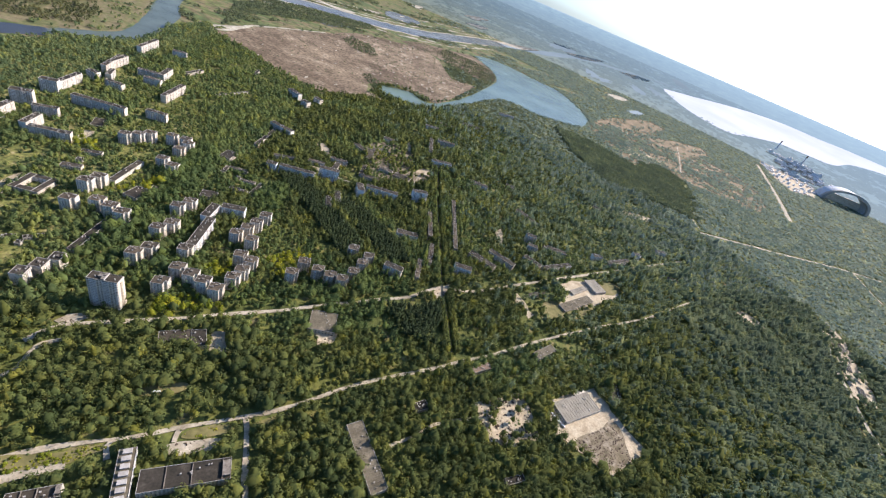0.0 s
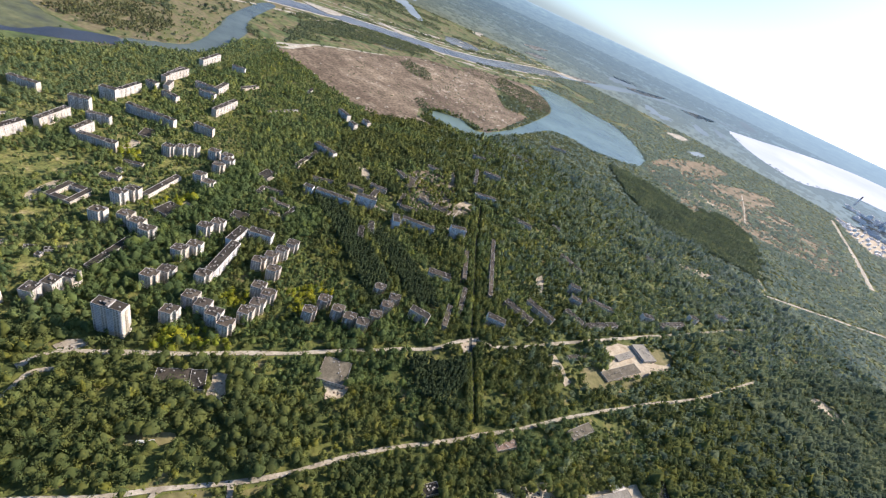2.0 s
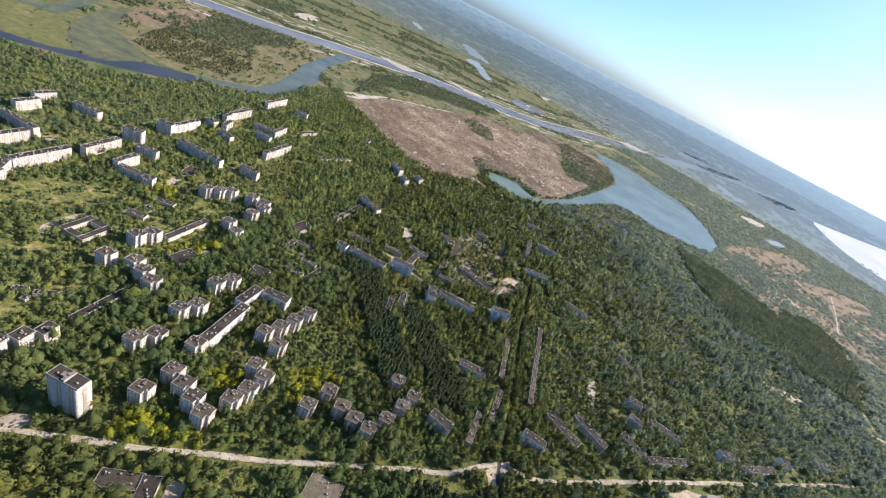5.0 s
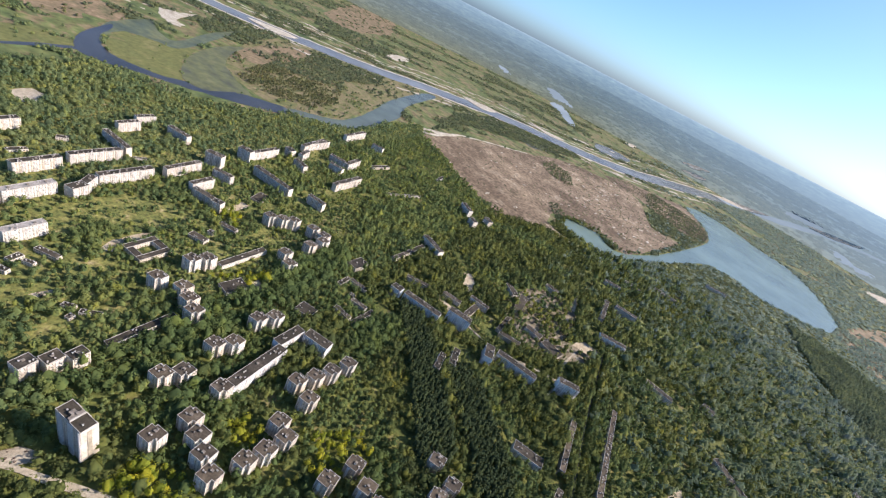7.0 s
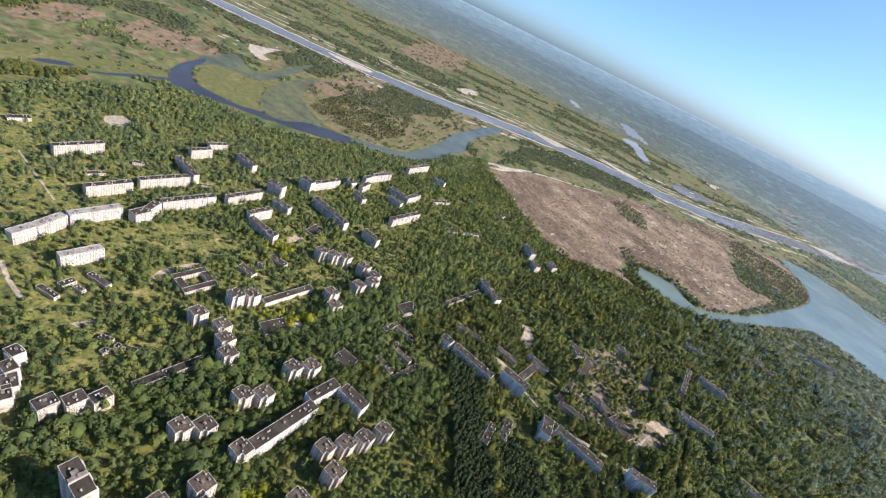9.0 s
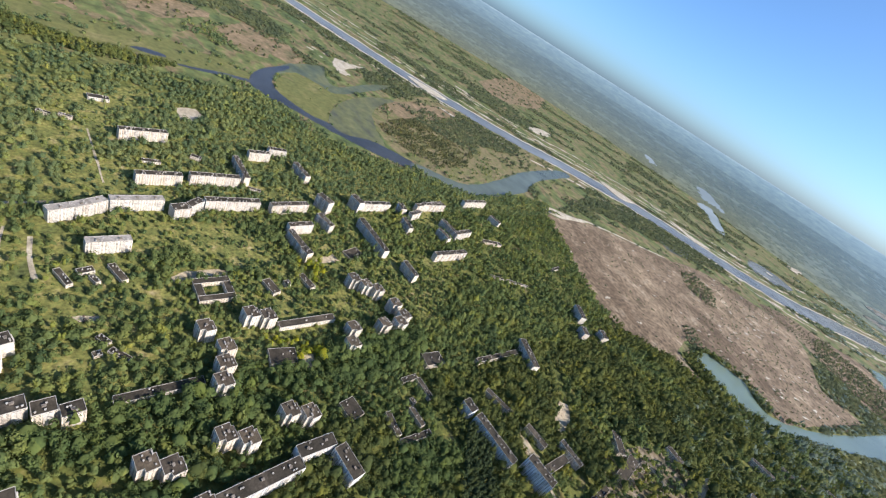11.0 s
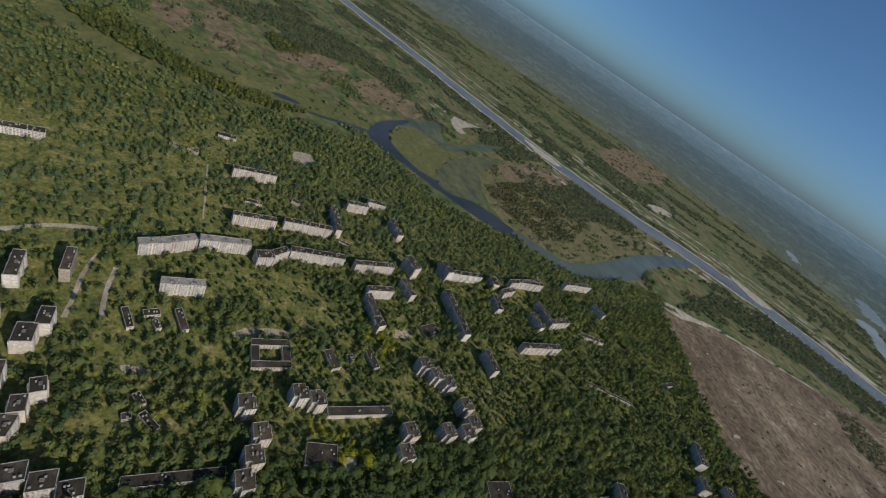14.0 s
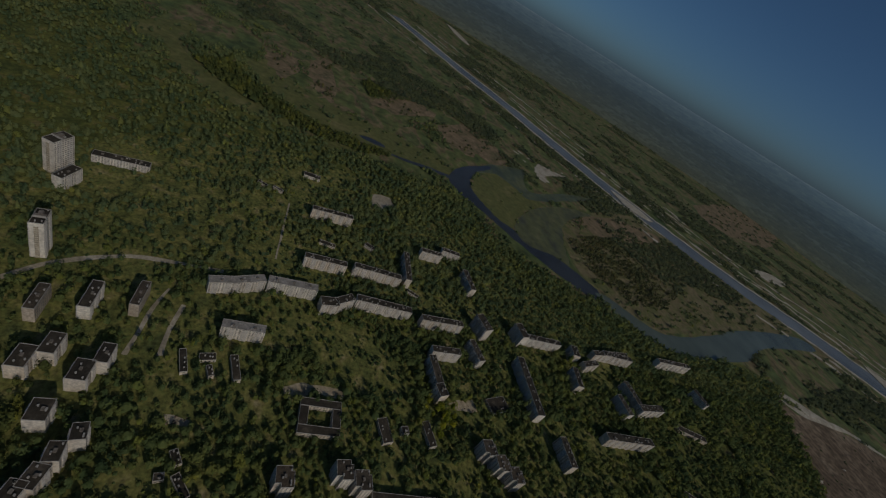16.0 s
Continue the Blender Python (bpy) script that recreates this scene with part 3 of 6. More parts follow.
ROAD1 = [
    (-297, 288), (-287, 309), (-272, 320), (-212, 345), (-143, 377), (-64, 415), (27, 464), (97, 500), (151, 543), (211, 555), (317, 617),
    (430, 682), (644, 803), (867, 930),
]
ROAD2 = [
    (-235, 179), (-200, 196), (-159, 211), (-115, 231), (-66, 251), (-23, 275), (28, 309), (81, 339), (126, 362), (231, 418), (330, 477), (449, 541),
    (594, 614), (785, 734),
]
ROAD3 = [
    (-66, 250), (-61, 239), (-55, 222), (-49, 206), (-44, 191), (-38, 177), (-25, 140),
]
AVE = [
    (165, 403), (161, 458), (151, 543), (146, 660), (139, 827), (139, 969), (136, 1055),
]
ROAD4 = [
    (-546, 238), (-575, 259), (-606, 306), (-615, 345), (-620, 398),
]
ROAD5 = [
    (-577, 358), (-543, 353), (-513, 353), (-492, 353),
]
ROAD6 = [
    (1069, 1191), (1212, 1209), (1548, 1258), (1850, 1305), (2078, 1317),
]
ROAD7 = [
    (2751, 3010), (2305, 2270), (1966, 1741),
]
PINE1 = [
    (-195, 752), (-117, 668), (-69, 607), (-33, 559), (-12, 549), (8, 589), (-41, 648), (-90, 702), (-141, 750), (-181, 774),
]
PINE2 = [
    (-77, 705), (-30, 656), (16, 609), (38, 573), (87, 583), (75, 619), (32, 662), (-17, 716), (-57, 727),
]
PINE3 = [
    (713, 1892), (871, 1871), (1013, 1731), (1275, 1862), (1333, 1706), (1121, 1285), (1050, 1327), (908, 1336), (760, 1385), (703, 1597),
]
PINE4 = [
    (60, 461), (73, 479), (112, 498), (152, 504), (159, 461), (153, 429), (94, 410), (70, 428),
]
SAND_NE = [
    (-1463, 1149), (-1537, 1197), (-1525, 1248), (-1532, 1330), (-1475, 1232), (-1432, 1185), (-1398, 1187), (-1384, 1152), (-1416, 1142),
]
WHITE_YARD = [
    (1182, 2110), (1248, 2070), (1311, 2000), (1335, 1941), (1184, 1861), (1103, 1880),
]
YARD = [
    (307, 354), (401, 399), (424, 353), (456, 308), (383, 262), (346, 288), (313, 306),
]
YARD2 = [
    (199, 327), (275, 362), (287, 293), (262, 281), (231, 275), (205, 281),
]
YARD3 = [
    (399, 646), (443, 676), (494, 692), (505, 656), (562, 685), (556, 661), (486, 618), (397, 566), (390, 584), (420, 628),
]
SQUARE = [
    (8, 1103), (51, 1136), (55, 1026), (58, 915), (19, 907), (7, 986),
]
GLADE1 = [
    (-574, 519), (-584, 570), (-548, 609), (-507, 632), (-489, 569), (-516, 520),
]
GLADE2 = [
    (-753, 302), (-784, 341), (-758, 367), (-709, 339), (-712, 313),
]
GLADE3 = [
    (-771, 381), (-793, 436), (-765, 443), (-722, 399),
]
GREYPAD = [
    (-913, 574), (-924, 609), (-896, 618), (-866, 586), (-878, 568),
]
HEATH1 = [
    (-1452, 376), (-1605, 428), (-1298, 472), (-1277, 437), (-1338, 404),
]
HEATH2 = [
    (-1431, 574), (-1569, 662), (-1553, 773), (-1408, 665), (-1382, 589),
]
HEATH3 = [
    (-1210, 1202), (-1318, 1424), (-1338, 1686), (-1174, 1417), (-1149, 1202),
]
EASTHEATH = [
    (988, 2229), (1388, 2680), (1754, 2546), (2076, 2195), (1758, 1691), (1561, 1738), (1311, 1751), (1047, 1776),
]
WETGREEN = [
    (-1129, 493), (-1188, 604), (-1191, 704), (-1163, 785), (-1127, 771), (-1116, 658), (-1064, 553), (-1017, 470),
]
PONDC = [
    (-299, 3466), (-180, 3639), (-24, 3570), (-101, 3313), (-220, 3225),
]
POND_E = [
    (1975, 6895), (2356, 7381), (2694, 7389), (2210, 6704),
]
PLANT = [
    (3537, 3974), (3934, 4145), (3877, 3746), (3333, 3022), (2893, 2558), (2606, 2461), (2722, 2805), (2861, 3114),
]
LAWN1 = [
    (-114, 224), (-105, 231), (-82, 240), (-70, 240), (-70, 236), (-86, 227), (-112, 219),
]
LAWN2 = [
    (349, 562), (403, 589), (407, 559), (361, 541),
]
LAWN3 = [
    (-57, 244), (-49, 252), (-21, 267), (-27, 259), (-53, 242),
]
DARKWOOD = [
    (521, 537), (936, 820), (1731, 1003), (1030, 411), (476, 250), (308, 240), (464, 335), (415, 411),
]
ROAD8 = [
    (90, 249), (122, 269), (143, 286), (204, 307),
]
ROAD9 = [
    (-796, 443), (-729, 445), (-665, 448),
]
SCRAP1 = [
    (344, 305), (391, 331), (419, 343), (423, 298), (416, 282), (368, 268), (349, 285),
]
BARE1 = [
    (-67, 952), (-51, 1017), (14, 1077), (45, 1093), (45, 1003), (23, 932), (-17, 926), (-53, 932),
]
BARE2 = [
    (77, 958), (99, 998), (134, 996), (124, 967), (89, 946),
]
BARE3 = [
    (-164, 949), (-152, 957), (-129, 931), (-125, 895), (-147, 911),
]
BARE4 = [
    (135, 528), (161, 556), (166, 545), (150, 509), (141, 508),
]
BARE5 = [
    (-502, 676), (-513, 712), (-497, 715), (-492, 686),
]
BARE6 = [
    (-490, 486), (-496, 507), (-493, 551), (-484, 548), (-484, 511), (-474, 499), (-478, 489),
]
BARE7 = [
    (-444, 401), (-444, 420), (-437, 424), (-435, 406),
]
BARE8 = [
    (-144, 346), (-131, 355), (-116, 328), (-119, 310), (-133, 323),
]
BARE9 = [
    (-28, 382), (2, 391), (3, 376), (-18, 358),
]
BARE10 = [
    (287, 575), (300, 583), (325, 532), (312, 520), (297, 544),
]
BARE11 = [
    (928, 758), (961, 755), (1006, 711), (965, 693), (921, 712),
]
BARE12 = [
    (1274, 826), (1310, 838), (1292, 756), (1232, 668), (1203, 610), (1172, 558), (1117, 505), (1094, 548), (1150, 632), (1222, 735),
]
BARE13 = [
    (-123, 212), (-90, 224), (-79, 217), (-116, 202),
]
BARE14 = [
    (-346, 594), (-343, 609), (-329, 604), (-332, 589),
]
BARE15 = [
    (274, 777), (293, 806), (296, 760), (283, 737),
]
BARE16 = [
    (757, 1148), (826, 1171), (901, 1171), (840, 1131), (771, 1123),
]
BARE17 = [
    (45, 1003), (44, 1115), (50, 1158), (60, 1092), (56, 1027),
]
BARE18 = [
    (14, 976), (43, 1017), (66, 960), (43, 917),
]
BARE19 = [
    (-162, 838), (-142, 830), (-113, 833), (-114, 816), (-138, 815),
]
PENINSULA = [
    (135, 2554), (299, 3214), (421, 3184), (475, 2776), (451, 2376), (341, 2108), (240, 2212),
]
ROAD10 = [
    (748, 1146), (790, 1165), (838, 1161), (909, 1169), (1000, 1218),
]
ROAD11 = [
    (1728, 2513), (1561, 2180), (1416, 1910), (1437, 1875),
]
ROAD12 = [
    (-287, 246), (-282, 259), (-283, 277), (-281, 288), (-269, 297),
]
ROAD13 = [
    (1262, 850), (1214, 742), (1142, 658), (1096, 566), (1046, 474), (1006, 397),
]
ROAD14 = [
    (1909, 1303), (1845, 1166), (1816, 1088),
]
ROAD18 = [
    (1229, 1501), (1137, 1331), (1106, 1228),
]
MARSH2 = [
    (-1318, 929), (-1373, 1015), (-1395, 1084), (-1309, 1055), (-1248, 1065), (-1351, 1230), (-1435, 1414), (-1286, 1198), (-1191, 1038),
    (-1224, 999), (-1269, 945), (-1222, 873), (-1160, 836), (-1236, 863),
]
ROAD17 = [
    (-560, 377), (-528, 375), (-497, 378),
]
HEATH8 = [
    (1035, 2308), (1318, 2670), (1767, 3076), (1891, 2994), (1510, 2539), (1309, 2473),
]
HEATH9 = [
    (1462, 2439), (1749, 2657), (2075, 2770), (2031, 2589), (1745, 2407), (1470, 2321),
]
MEADOW3 = [
    (-1251, 57), (-1404, 121), (-1295, 147), (-1200, 133), (-1181, 90),
]
MEADOW4 = [
    (2045, 3327), (2336, 3562), (2507, 3489), (2177, 3097), (1961, 3010),
]
SWATH2 = [
    (-1272, 111), (-1209, 162), (-1132, 260), (-1096, 364), (-1103, 494), (-1057, 473), (-1042, 353), (-1066, 258), (-1117, 176), (-1190, 128),
]
ROAD15 = [
    (-143, 823), (-100, 816), (-49, 808), (-3, 814), (38, 828), (79, 838), (115, 831),
]
ROAD16 = [
    (90, 944), (77, 881), (81, 834), (70, 785),
]
CENTRE = [
    (-71, 947), (-44, 1065), (28, 1115), (67, 1058), (65, 958), (124, 967), (105, 919), (56, 873), (2, 875), (-41, 890),
]
BARE20 = [
    (-292, 319), (-288, 330), (-274, 336), (-263, 334), (-280, 315),
]
BELT = [
    (-339, 364), (-338, 411), (-341, 470), (-347, 529), (-352, 623), (-344, 779), (-297, 750), (-297, 638), (-298, 534), (-288, 453), (-287, 418),
    (-304, 369),
]
FIELD2 = [
    (-90, 2572), (24, 2765), (193, 2858), (350, 2957), (444, 2799), (476, 2598), (447, 2406), (320, 2346), (175, 2455), (45, 2537),
]
SWATH = [
    (-1275, 269), (-1176, 346), (-1127, 430), (-1099, 505), (-1129, 613), (-1161, 730), (-1200, 764), (-1234, 663), (-1244, 594), (-1248, 504),
    (-1264, 426), (-1299, 367), (-1369, 294),
]
BAND = [
    (-1185, 177), (-1122, 266), (-1079, 358), (-1053, 454), (-1065, 561), (-1108, 637), (-1107, 563), (-1111, 494), (-1124, 400), (-1171, 309),
    (-1263, 238),
]
BAND2 = [
    (-1864, 626), (-1913, 805), (-1806, 956), (-1648, 856), (-1595, 684), (-1640, 592),
]
HEATH4 = [
    (-1448, 768), (-1591, 939), (-1456, 1002), (-1321, 875), (-1348, 791),
]
HEATH5 = [
    (-1416, 273), (-1459, 351), (-1282, 355), (-1329, 307),
]
HEATH6 = [
    (-1481, 914), (-1506, 1003), (-1372, 1010), (-1347, 914),
]
HEATH7 = [
    (-2211, 2707), (-2834, 3802), (-2494, 3870), (-1989, 3154), (-1863, 2731), (-1889, 2462),
]
OXBOWSCRUB = [
    (-1042, 1104), (-1113, 1225), (-1209, 1467), (-1162, 1583), (-1004, 1510), (-875, 1349), (-840, 1208), (-886, 1155), (-930, 1110),
]
OXBOWGREEN = [
    (-1191, 1469), (-1339, 1727), (-1246, 1865), (-1132, 1945), (-1031, 1778), (-1050, 1612), (-1059, 1484),
]
POOL = [
    (-1148, 540), (-1158, 564), (-1152, 595), (-1138, 600), (-1134, 579), (-1137, 556),
]
PENWOOD = [
    (135, 2663), (250, 3236), (379, 3065), (422, 2750), (476, 2572), (459, 2358), (380, 2185), (302, 2140), (240, 2187), (174, 2339),
]
RIVERWOOD = [
    (-672, 1636), (-670, 1984), (-539, 2232), (-379, 2394), (-238, 2643), (-389, 2800), (-561, 2557), (-728, 2447), (-790, 2061),
]
INLETWOOD = [
    (-169, 1633), (-147, 1699), (-101, 1621), (-51, 1671), (25, 1661), (108, 1619), (102, 1571), (12, 1630), (-60, 1621), (-104, 1519),
]
MIDSCRUB = [
    (-337, 2109), (-310, 2203), (-208, 2176), (-159, 2016), (-220, 1971), (-288, 2009),
]
EASTWOOD = [
    (541, 3772), (837, 4582), (1234, 4733), (1523, 4419), (1521, 3566), (1415, 2900), (1194, 2530), (1265, 2855), (1189, 3069), (1053, 3410),
    (849, 3616),
]
LIME1 = [
    (-218, 362), (-222, 373), (-207, 385), (-182, 393), (-156, 395), (-152, 383), (-189, 351),
]
LIME2 = [
    (-220, 350), (-204, 372), (-185, 389), (-150, 392), (-133, 386), (-175, 360), (-208, 344),
]
LIME3 = [
    (-203, 448), (-189, 466), (-166, 468), (-155, 446), (-172, 437),
]
LIME4 = [
    (-368, 556), (-377, 566), (-369, 600), (-346, 613), (-347, 584),
]
LIME5 = [
    (-504, 637), (-518, 669), (-477, 687), (-459, 657),
]
LIME7 = [
    (-133, 505), (-92, 539), (-59, 516), (-78, 473), (-112, 466),
]
LIME8 = [
    (-384, 557), (-364, 596), (-344, 631), (-332, 598), (-358, 568),
]
BELT2 = [
    (-328, 366), (-338, 403), (-332, 491), (-318, 555), (-322, 651), (-323, 721), (-292, 677), (-281, 579), (-298, 498), (-303, 436), (-296, 396),
    (-303, 367),
]
DARKBELT = [
    (-1528, 528), (-1736, 657), (-1714, 813), (-1786, 1010), (-1592, 1054), (-1514, 942), (-1628, 840), (-1549, 678), (-1430, 559),
]
CLEAR1 = [
    (-754, 306), (-777, 321), (-742, 342), (-721, 324), (-727, 309),
]
CLEAR2 = [
    (-749, 390), (-770, 418), (-776, 446), (-743, 421), (-726, 400),
]
CLEAR3 = [
    (-907, 458), (-924, 498), (-895, 521), (-860, 490), (-860, 464),
]
PONDS_FAR_A = [
    [(-1320, 5657), (-1190, 5794), (-833, 5037), (-900, 4865), (-1066, 4960)],
    [(-932, 4352), (-874, 4640), (-549, 3838), (-574, 3700), (-772, 4091)],
    [(-1850, 5192), (-1772, 5227), (-1552, 4859), (-1615, 4769)],
    [(1754, 6337), (2135, 6868), (2447, 6931), (2040, 6213), (1788, 6035)],
    [(1867, 5011), (1987, 5028), (1979, 4708), (2164, 4792), (1978, 4470), (1808, 4397), (1774, 4582)],
    [(2670, 5384), (2723, 5249), (2668, 4903), (2511, 4657), (2470, 4815)],
]
PONDS_FAR_B = [
    [(1633, 3173), (1822, 3382), (1849, 3303), (1688, 3113)],
    [(3345, 6134), (3263, 5665), (3100, 5272), (2963, 5223)],
    [(6688, 11014), (7143, 11357), (6259, 9471), (5689, 8787), (5522, 8819)],
]
PONDS_FAR = PONDS_FAR_A + PONDS_FAR_B
SANDS_FAR_A = [
    [(-1462, 2381), (-1505, 2556), (-1461, 2640), (-1398, 2487), (-1417, 2375)],
    [(-690, 1599), (-658, 1665), (-615, 1750), (-636, 1650), (-668, 1589)],
    [(-972, 2490), (-848, 2592), (-785, 2579), (-822, 2457)],
    [(-663, 2853), (-534, 2866), (-417, 2912), (-492, 2786)],
    [(394, 4771), (553, 5059), (699, 5082), (556, 4745)],
    [(440, 5563), (656, 6011), (830, 6152), (584, 5481)],
    [(620, 4209), (965, 4609), (1279, 4932), (963, 4406)],
]
SANDS_FAR_B = [
    [(1895, 5982), (2539, 6709), (3123, 7288), (2306, 6137)],
    [(2933, 6365), (3565, 6989), (3879, 7057), (3155, 6202)],
    [(1626, 3634), (1826, 3824), (1899, 3753), (1706, 3526)],
    [(-170, 4462), (-63, 4679), (-74, 4390)],
    [(-4090, 1177), (-3888, 1263), (-3568, 1297), (-3627, 1219)],
    [(-1638, 1606), (-1568, 1700), (-1476, 1742), (-1497, 1633)],
]
SANDS_FAR = SANDS_FAR_A + SANDS_FAR_B
LAWNS = [
    [(353, 576), (389, 589), (397, 562), (368, 537), (340, 532)],
    [(519, 703), (565, 712), (563, 683), (518, 660)],
    [(411, 565), (488, 619), (488, 608), (420, 558)],
    [(-184, 254), (-164, 267), (-135, 277), (-137, 265), (-164, 254)],
]
WESTGRASS = [
    (-345, 330), (-352, 520), (-350, 640), (-330, 790), (-420, 900), (-520, 1000), (-640, 1010), (-760, 900), (-830, 800), (-900, 640), (-960, 520), (-930, 380), (-860, 250),
    (-700, 160), (-560, 180), (-450, 290),
]
WORKPAD = [
    (-123, 212), (-100, 221), (-78, 226), (-83, 214), (-106, 203), (-121, 203),
]
VERGE = [
    (-236, 180), (-205, 188), (-172, 202), (-167, 199), (-182, 188), (-188, 182), (-209, 174), (-224, 168),
]
ROAD19 = [
    (-240, 155), (-223, 163), (-207, 171), (-188, 181),
]
ROAD20 = [
    (-161, 190), (-168, 202), (-164, 209),
]
ROAD21 = [
    (-118, 214), (-119, 225), (-115, 231),
]
TRUCKS = [(-157, 260, 20), (-149, 263, 35)]
SLABS_A = SLABS_A + SLABS_A2 + SLABS_A3 + SLABS_F + SLABS_G + SLABS_H + SLABS_I + SLABS_J
RIVER = [(-3050, 680), (-2540, 1000), (-2160, 1270), (-1850, 1460), (-1610, 1620), (-1400, 1790), (-1200, 1990), (-1060, 2200), (-890, 2395),
         (-680, 2580), (-425, 2740), (-210, 2890), (40, 3140), (280, 3520), (600, 4020), (900, 4450)]
RIVER_W = [90, 100, 110, 120, 130, 140, 150, 160, 160, 160]
PINES = [PINE1, PINE2, PINE3, PINE4]
LIMES = [LIME1, LIME2, LIME3, LIME4, LIME5, LIME7, LIME8]
GLADES = [GLADE1, GLADE2, GLADE3, CLEAR1, CLEAR2, CLEAR3]
# the open flood plain north and east of the town
PLAIN = [(-4550, -300), (-1295, 0), (-1280, 260), (-1240, 483), (-1060, 540), (-1050, 700), (-1050, 790), (-962, 821), (-891, 891), (-819, 1039), (-747, 1182), (-750, 1400), (-700, 1590),
         (-330, 1370), (-120, 1440), (-93, 1605), (40, 1660), (360, 2200), (480, 2450), (420, 3000), (600, 3150), (1020, 2950), (1500, 3300), (1900, 4250),
         (0, 4780), (-2300, 4200), (-3800, 2900), (-4500, 1300)]

patch("lake", LAKE, 0.5, M_LAKE, "calm grey-green lake between the town and the field", "water", 6)
patch("oxbow_channel", CHANNEL, 0.5, M_DARKWATER, "dark still water of the old river arm", "water", 4)
patch("oxbow_crescent", CRESCENT, 0.5, M_CRESCENT, "curved still water of the old river arm", "water", 4)
patch("marsh", MARSH, 0.45, M_MARSH, "olive weedy water of the shallow marsh", "marsh", 5)
patch("oxbow_channel", POOL, 0.5, M_DARKWATER, "small dark pool in the wet meadow", "water", 2)
ribbon("creek", CREEK, [8, 12, 14, 22], 0.5, M_DARKWATER, "narrow dark creek in the wet meadow", "water", 4)
ribbon("river", RIVER, RIVER_W, 0.55, M_RIVER, "wide blue river with sandy banks", "river", 12)
ribbon("river", [(720, 4190), (1000, 4520), (1281, 4813), (1860, 5646), (2266, 6143), (2630, 6455), (3705, 7263), (4725, 7881), (5556, 8456)], [150, 150, 140, 130, 140, 150], 0.7, M_FARPOND, "far reach of the river, sky sheen painted as glow", "river", 30, True)
patch("burnt_field", FIELD, 0.35, M_FIELD, "dry brown field of sand and dead grass", "field", 14)
ribbon("sand_strip", [(-669, 1568), (-637, 1631), (-616, 1777), (-560, 1879), (-496, 1981), (-406, 2111)], [26, 20, 14, 12, 10, 6], 0.7, M_SAND, "broken pale sand rim of the dry field", "sand", 9)
patch("river_inlet", [(-502, 2298), (-469, 2402), (-404, 2460), (-342, 2462), (-381, 2380), (-432, 2271)], 0.5, M_RIVER, "narrow blue side arm of the river", "water", 4)
patch("dry_field", FIELD2, 0.34, M_FIELD, "scrubby sandy tip of the dry field", "field", 10)
patch("marsh", MARSH2, 0.34, M_TEALMARSH, "shallow teal water round the reed meadow", "marsh", 5)
patch("reed_meadow", GREENISLE, 0.3, M_ISLE, "bright green reed meadow inside the river bend", "meadow", 14)
patch("oxbow_meadow", OXBOWLAND, 0.3, M_OXBOW, "olive and brown meadow inside the river bend", "meadow", 14)
patch("flood_plain", PLAIN, 0.1, M_PLAIN, "open flood plain of dry grass, scrub and old river scrolls", "plain", 10, 2)
patch("wet_meadow", WETGREEN, 0.25, M_ISLE, "fresh green wet meadow along the creek", "meadow", 14)
HEATHS = [HEATH1, HEATH2, HEATH3, HEATH4, HEATH5, HEATH6, HEATH7, HEATH8, HEATH9]
MEADOWS = [SWATH, SWATH2, MEADOW3]
for pts in (*MEADOWS, MEADOW4):
    patch("wet_meadow", pts, 0.25, M_ISLE, "pale green meadow between belts of trees", "meadow", 12)
for pts in (*HEATHS, EASTHEATH):
    patch("heath", pts, 0.28, M_HEATH, "brown dry heath with bare soil", "heath", 30)
# the far ponds glow, their sky sheen is emission
for pts in (PONDC, POND_E, *PONDS_FAR):
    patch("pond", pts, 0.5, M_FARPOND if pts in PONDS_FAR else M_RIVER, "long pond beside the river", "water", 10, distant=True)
ribbon("river_bank", RIVER, [w + 34 for w in RIVER_W], 0.33, M_SAND, "broken strips of pale river sand", "sand", 26)
for off, w in ((165, 9), (230, 9), (340, 8), (-190, 6)):
    line = curve_open(RIVER, 3)
    side = []
    for k, p in enumerate(line):
        d = (line[min(k + 1, len(line) - 1)] - line[max(k - 1, 0)]).normalized()
        side.append(tuple(p + Vector((-d.y, d.x)) * (off + 40 * noise.noise((p.x * 0.004, p.y * 0.004, off)))))
    ribbon("sand_strip", side, w, 0.35, M_SAND, "strip of pale sand on the flood plain", "sand", 26)
ROADS = [(ROAD1, 6), (ROAD2, 5), (ROAD3, 6), (AVE, 5), (ROAD4, 5), (ROAD5, 4), (ROAD6, 9), (ROAD7, 24), (ROAD8, 4), (ROAD9, 2.5), (ROAD10, 4), (ROAD18, 4), (ROAD11, 6), (ROAD12, 5), (ROAD13, 8), (ROAD14, 7), (ROAD15, 4), (ROAD16, 4), (ROAD17, 5), (ROAD19, 6), (ROAD20, 5), (ROAD21, 5)]
for k, (pts, w) in enumerate(ROADS):
    if pts is AVE:
        # the alley's tree shade is part of this dark road colour
        ribbon("road", pts, 4.5, 0.8 + 0.015 * k, M_ASPHALT, "dark avenue between rows of trees, their shade in its colour", "road", 1.0)
    else:
        ribbon("road", pts, w, 0.8 + 0.015 * k, M_ROAD, "pale worn road with grass creeping in", "road", 2.4)
BARE = [BARE1, BARE2, BARE3, BARE4, BARE5, BARE6, BARE7, BARE8, BARE9, BARE10, BARE11, BARE12, BARE13, BARE14, BARE15, BARE16, BARE17, BARE18, BARE19, BARE20, WORKPAD, CENTRE]
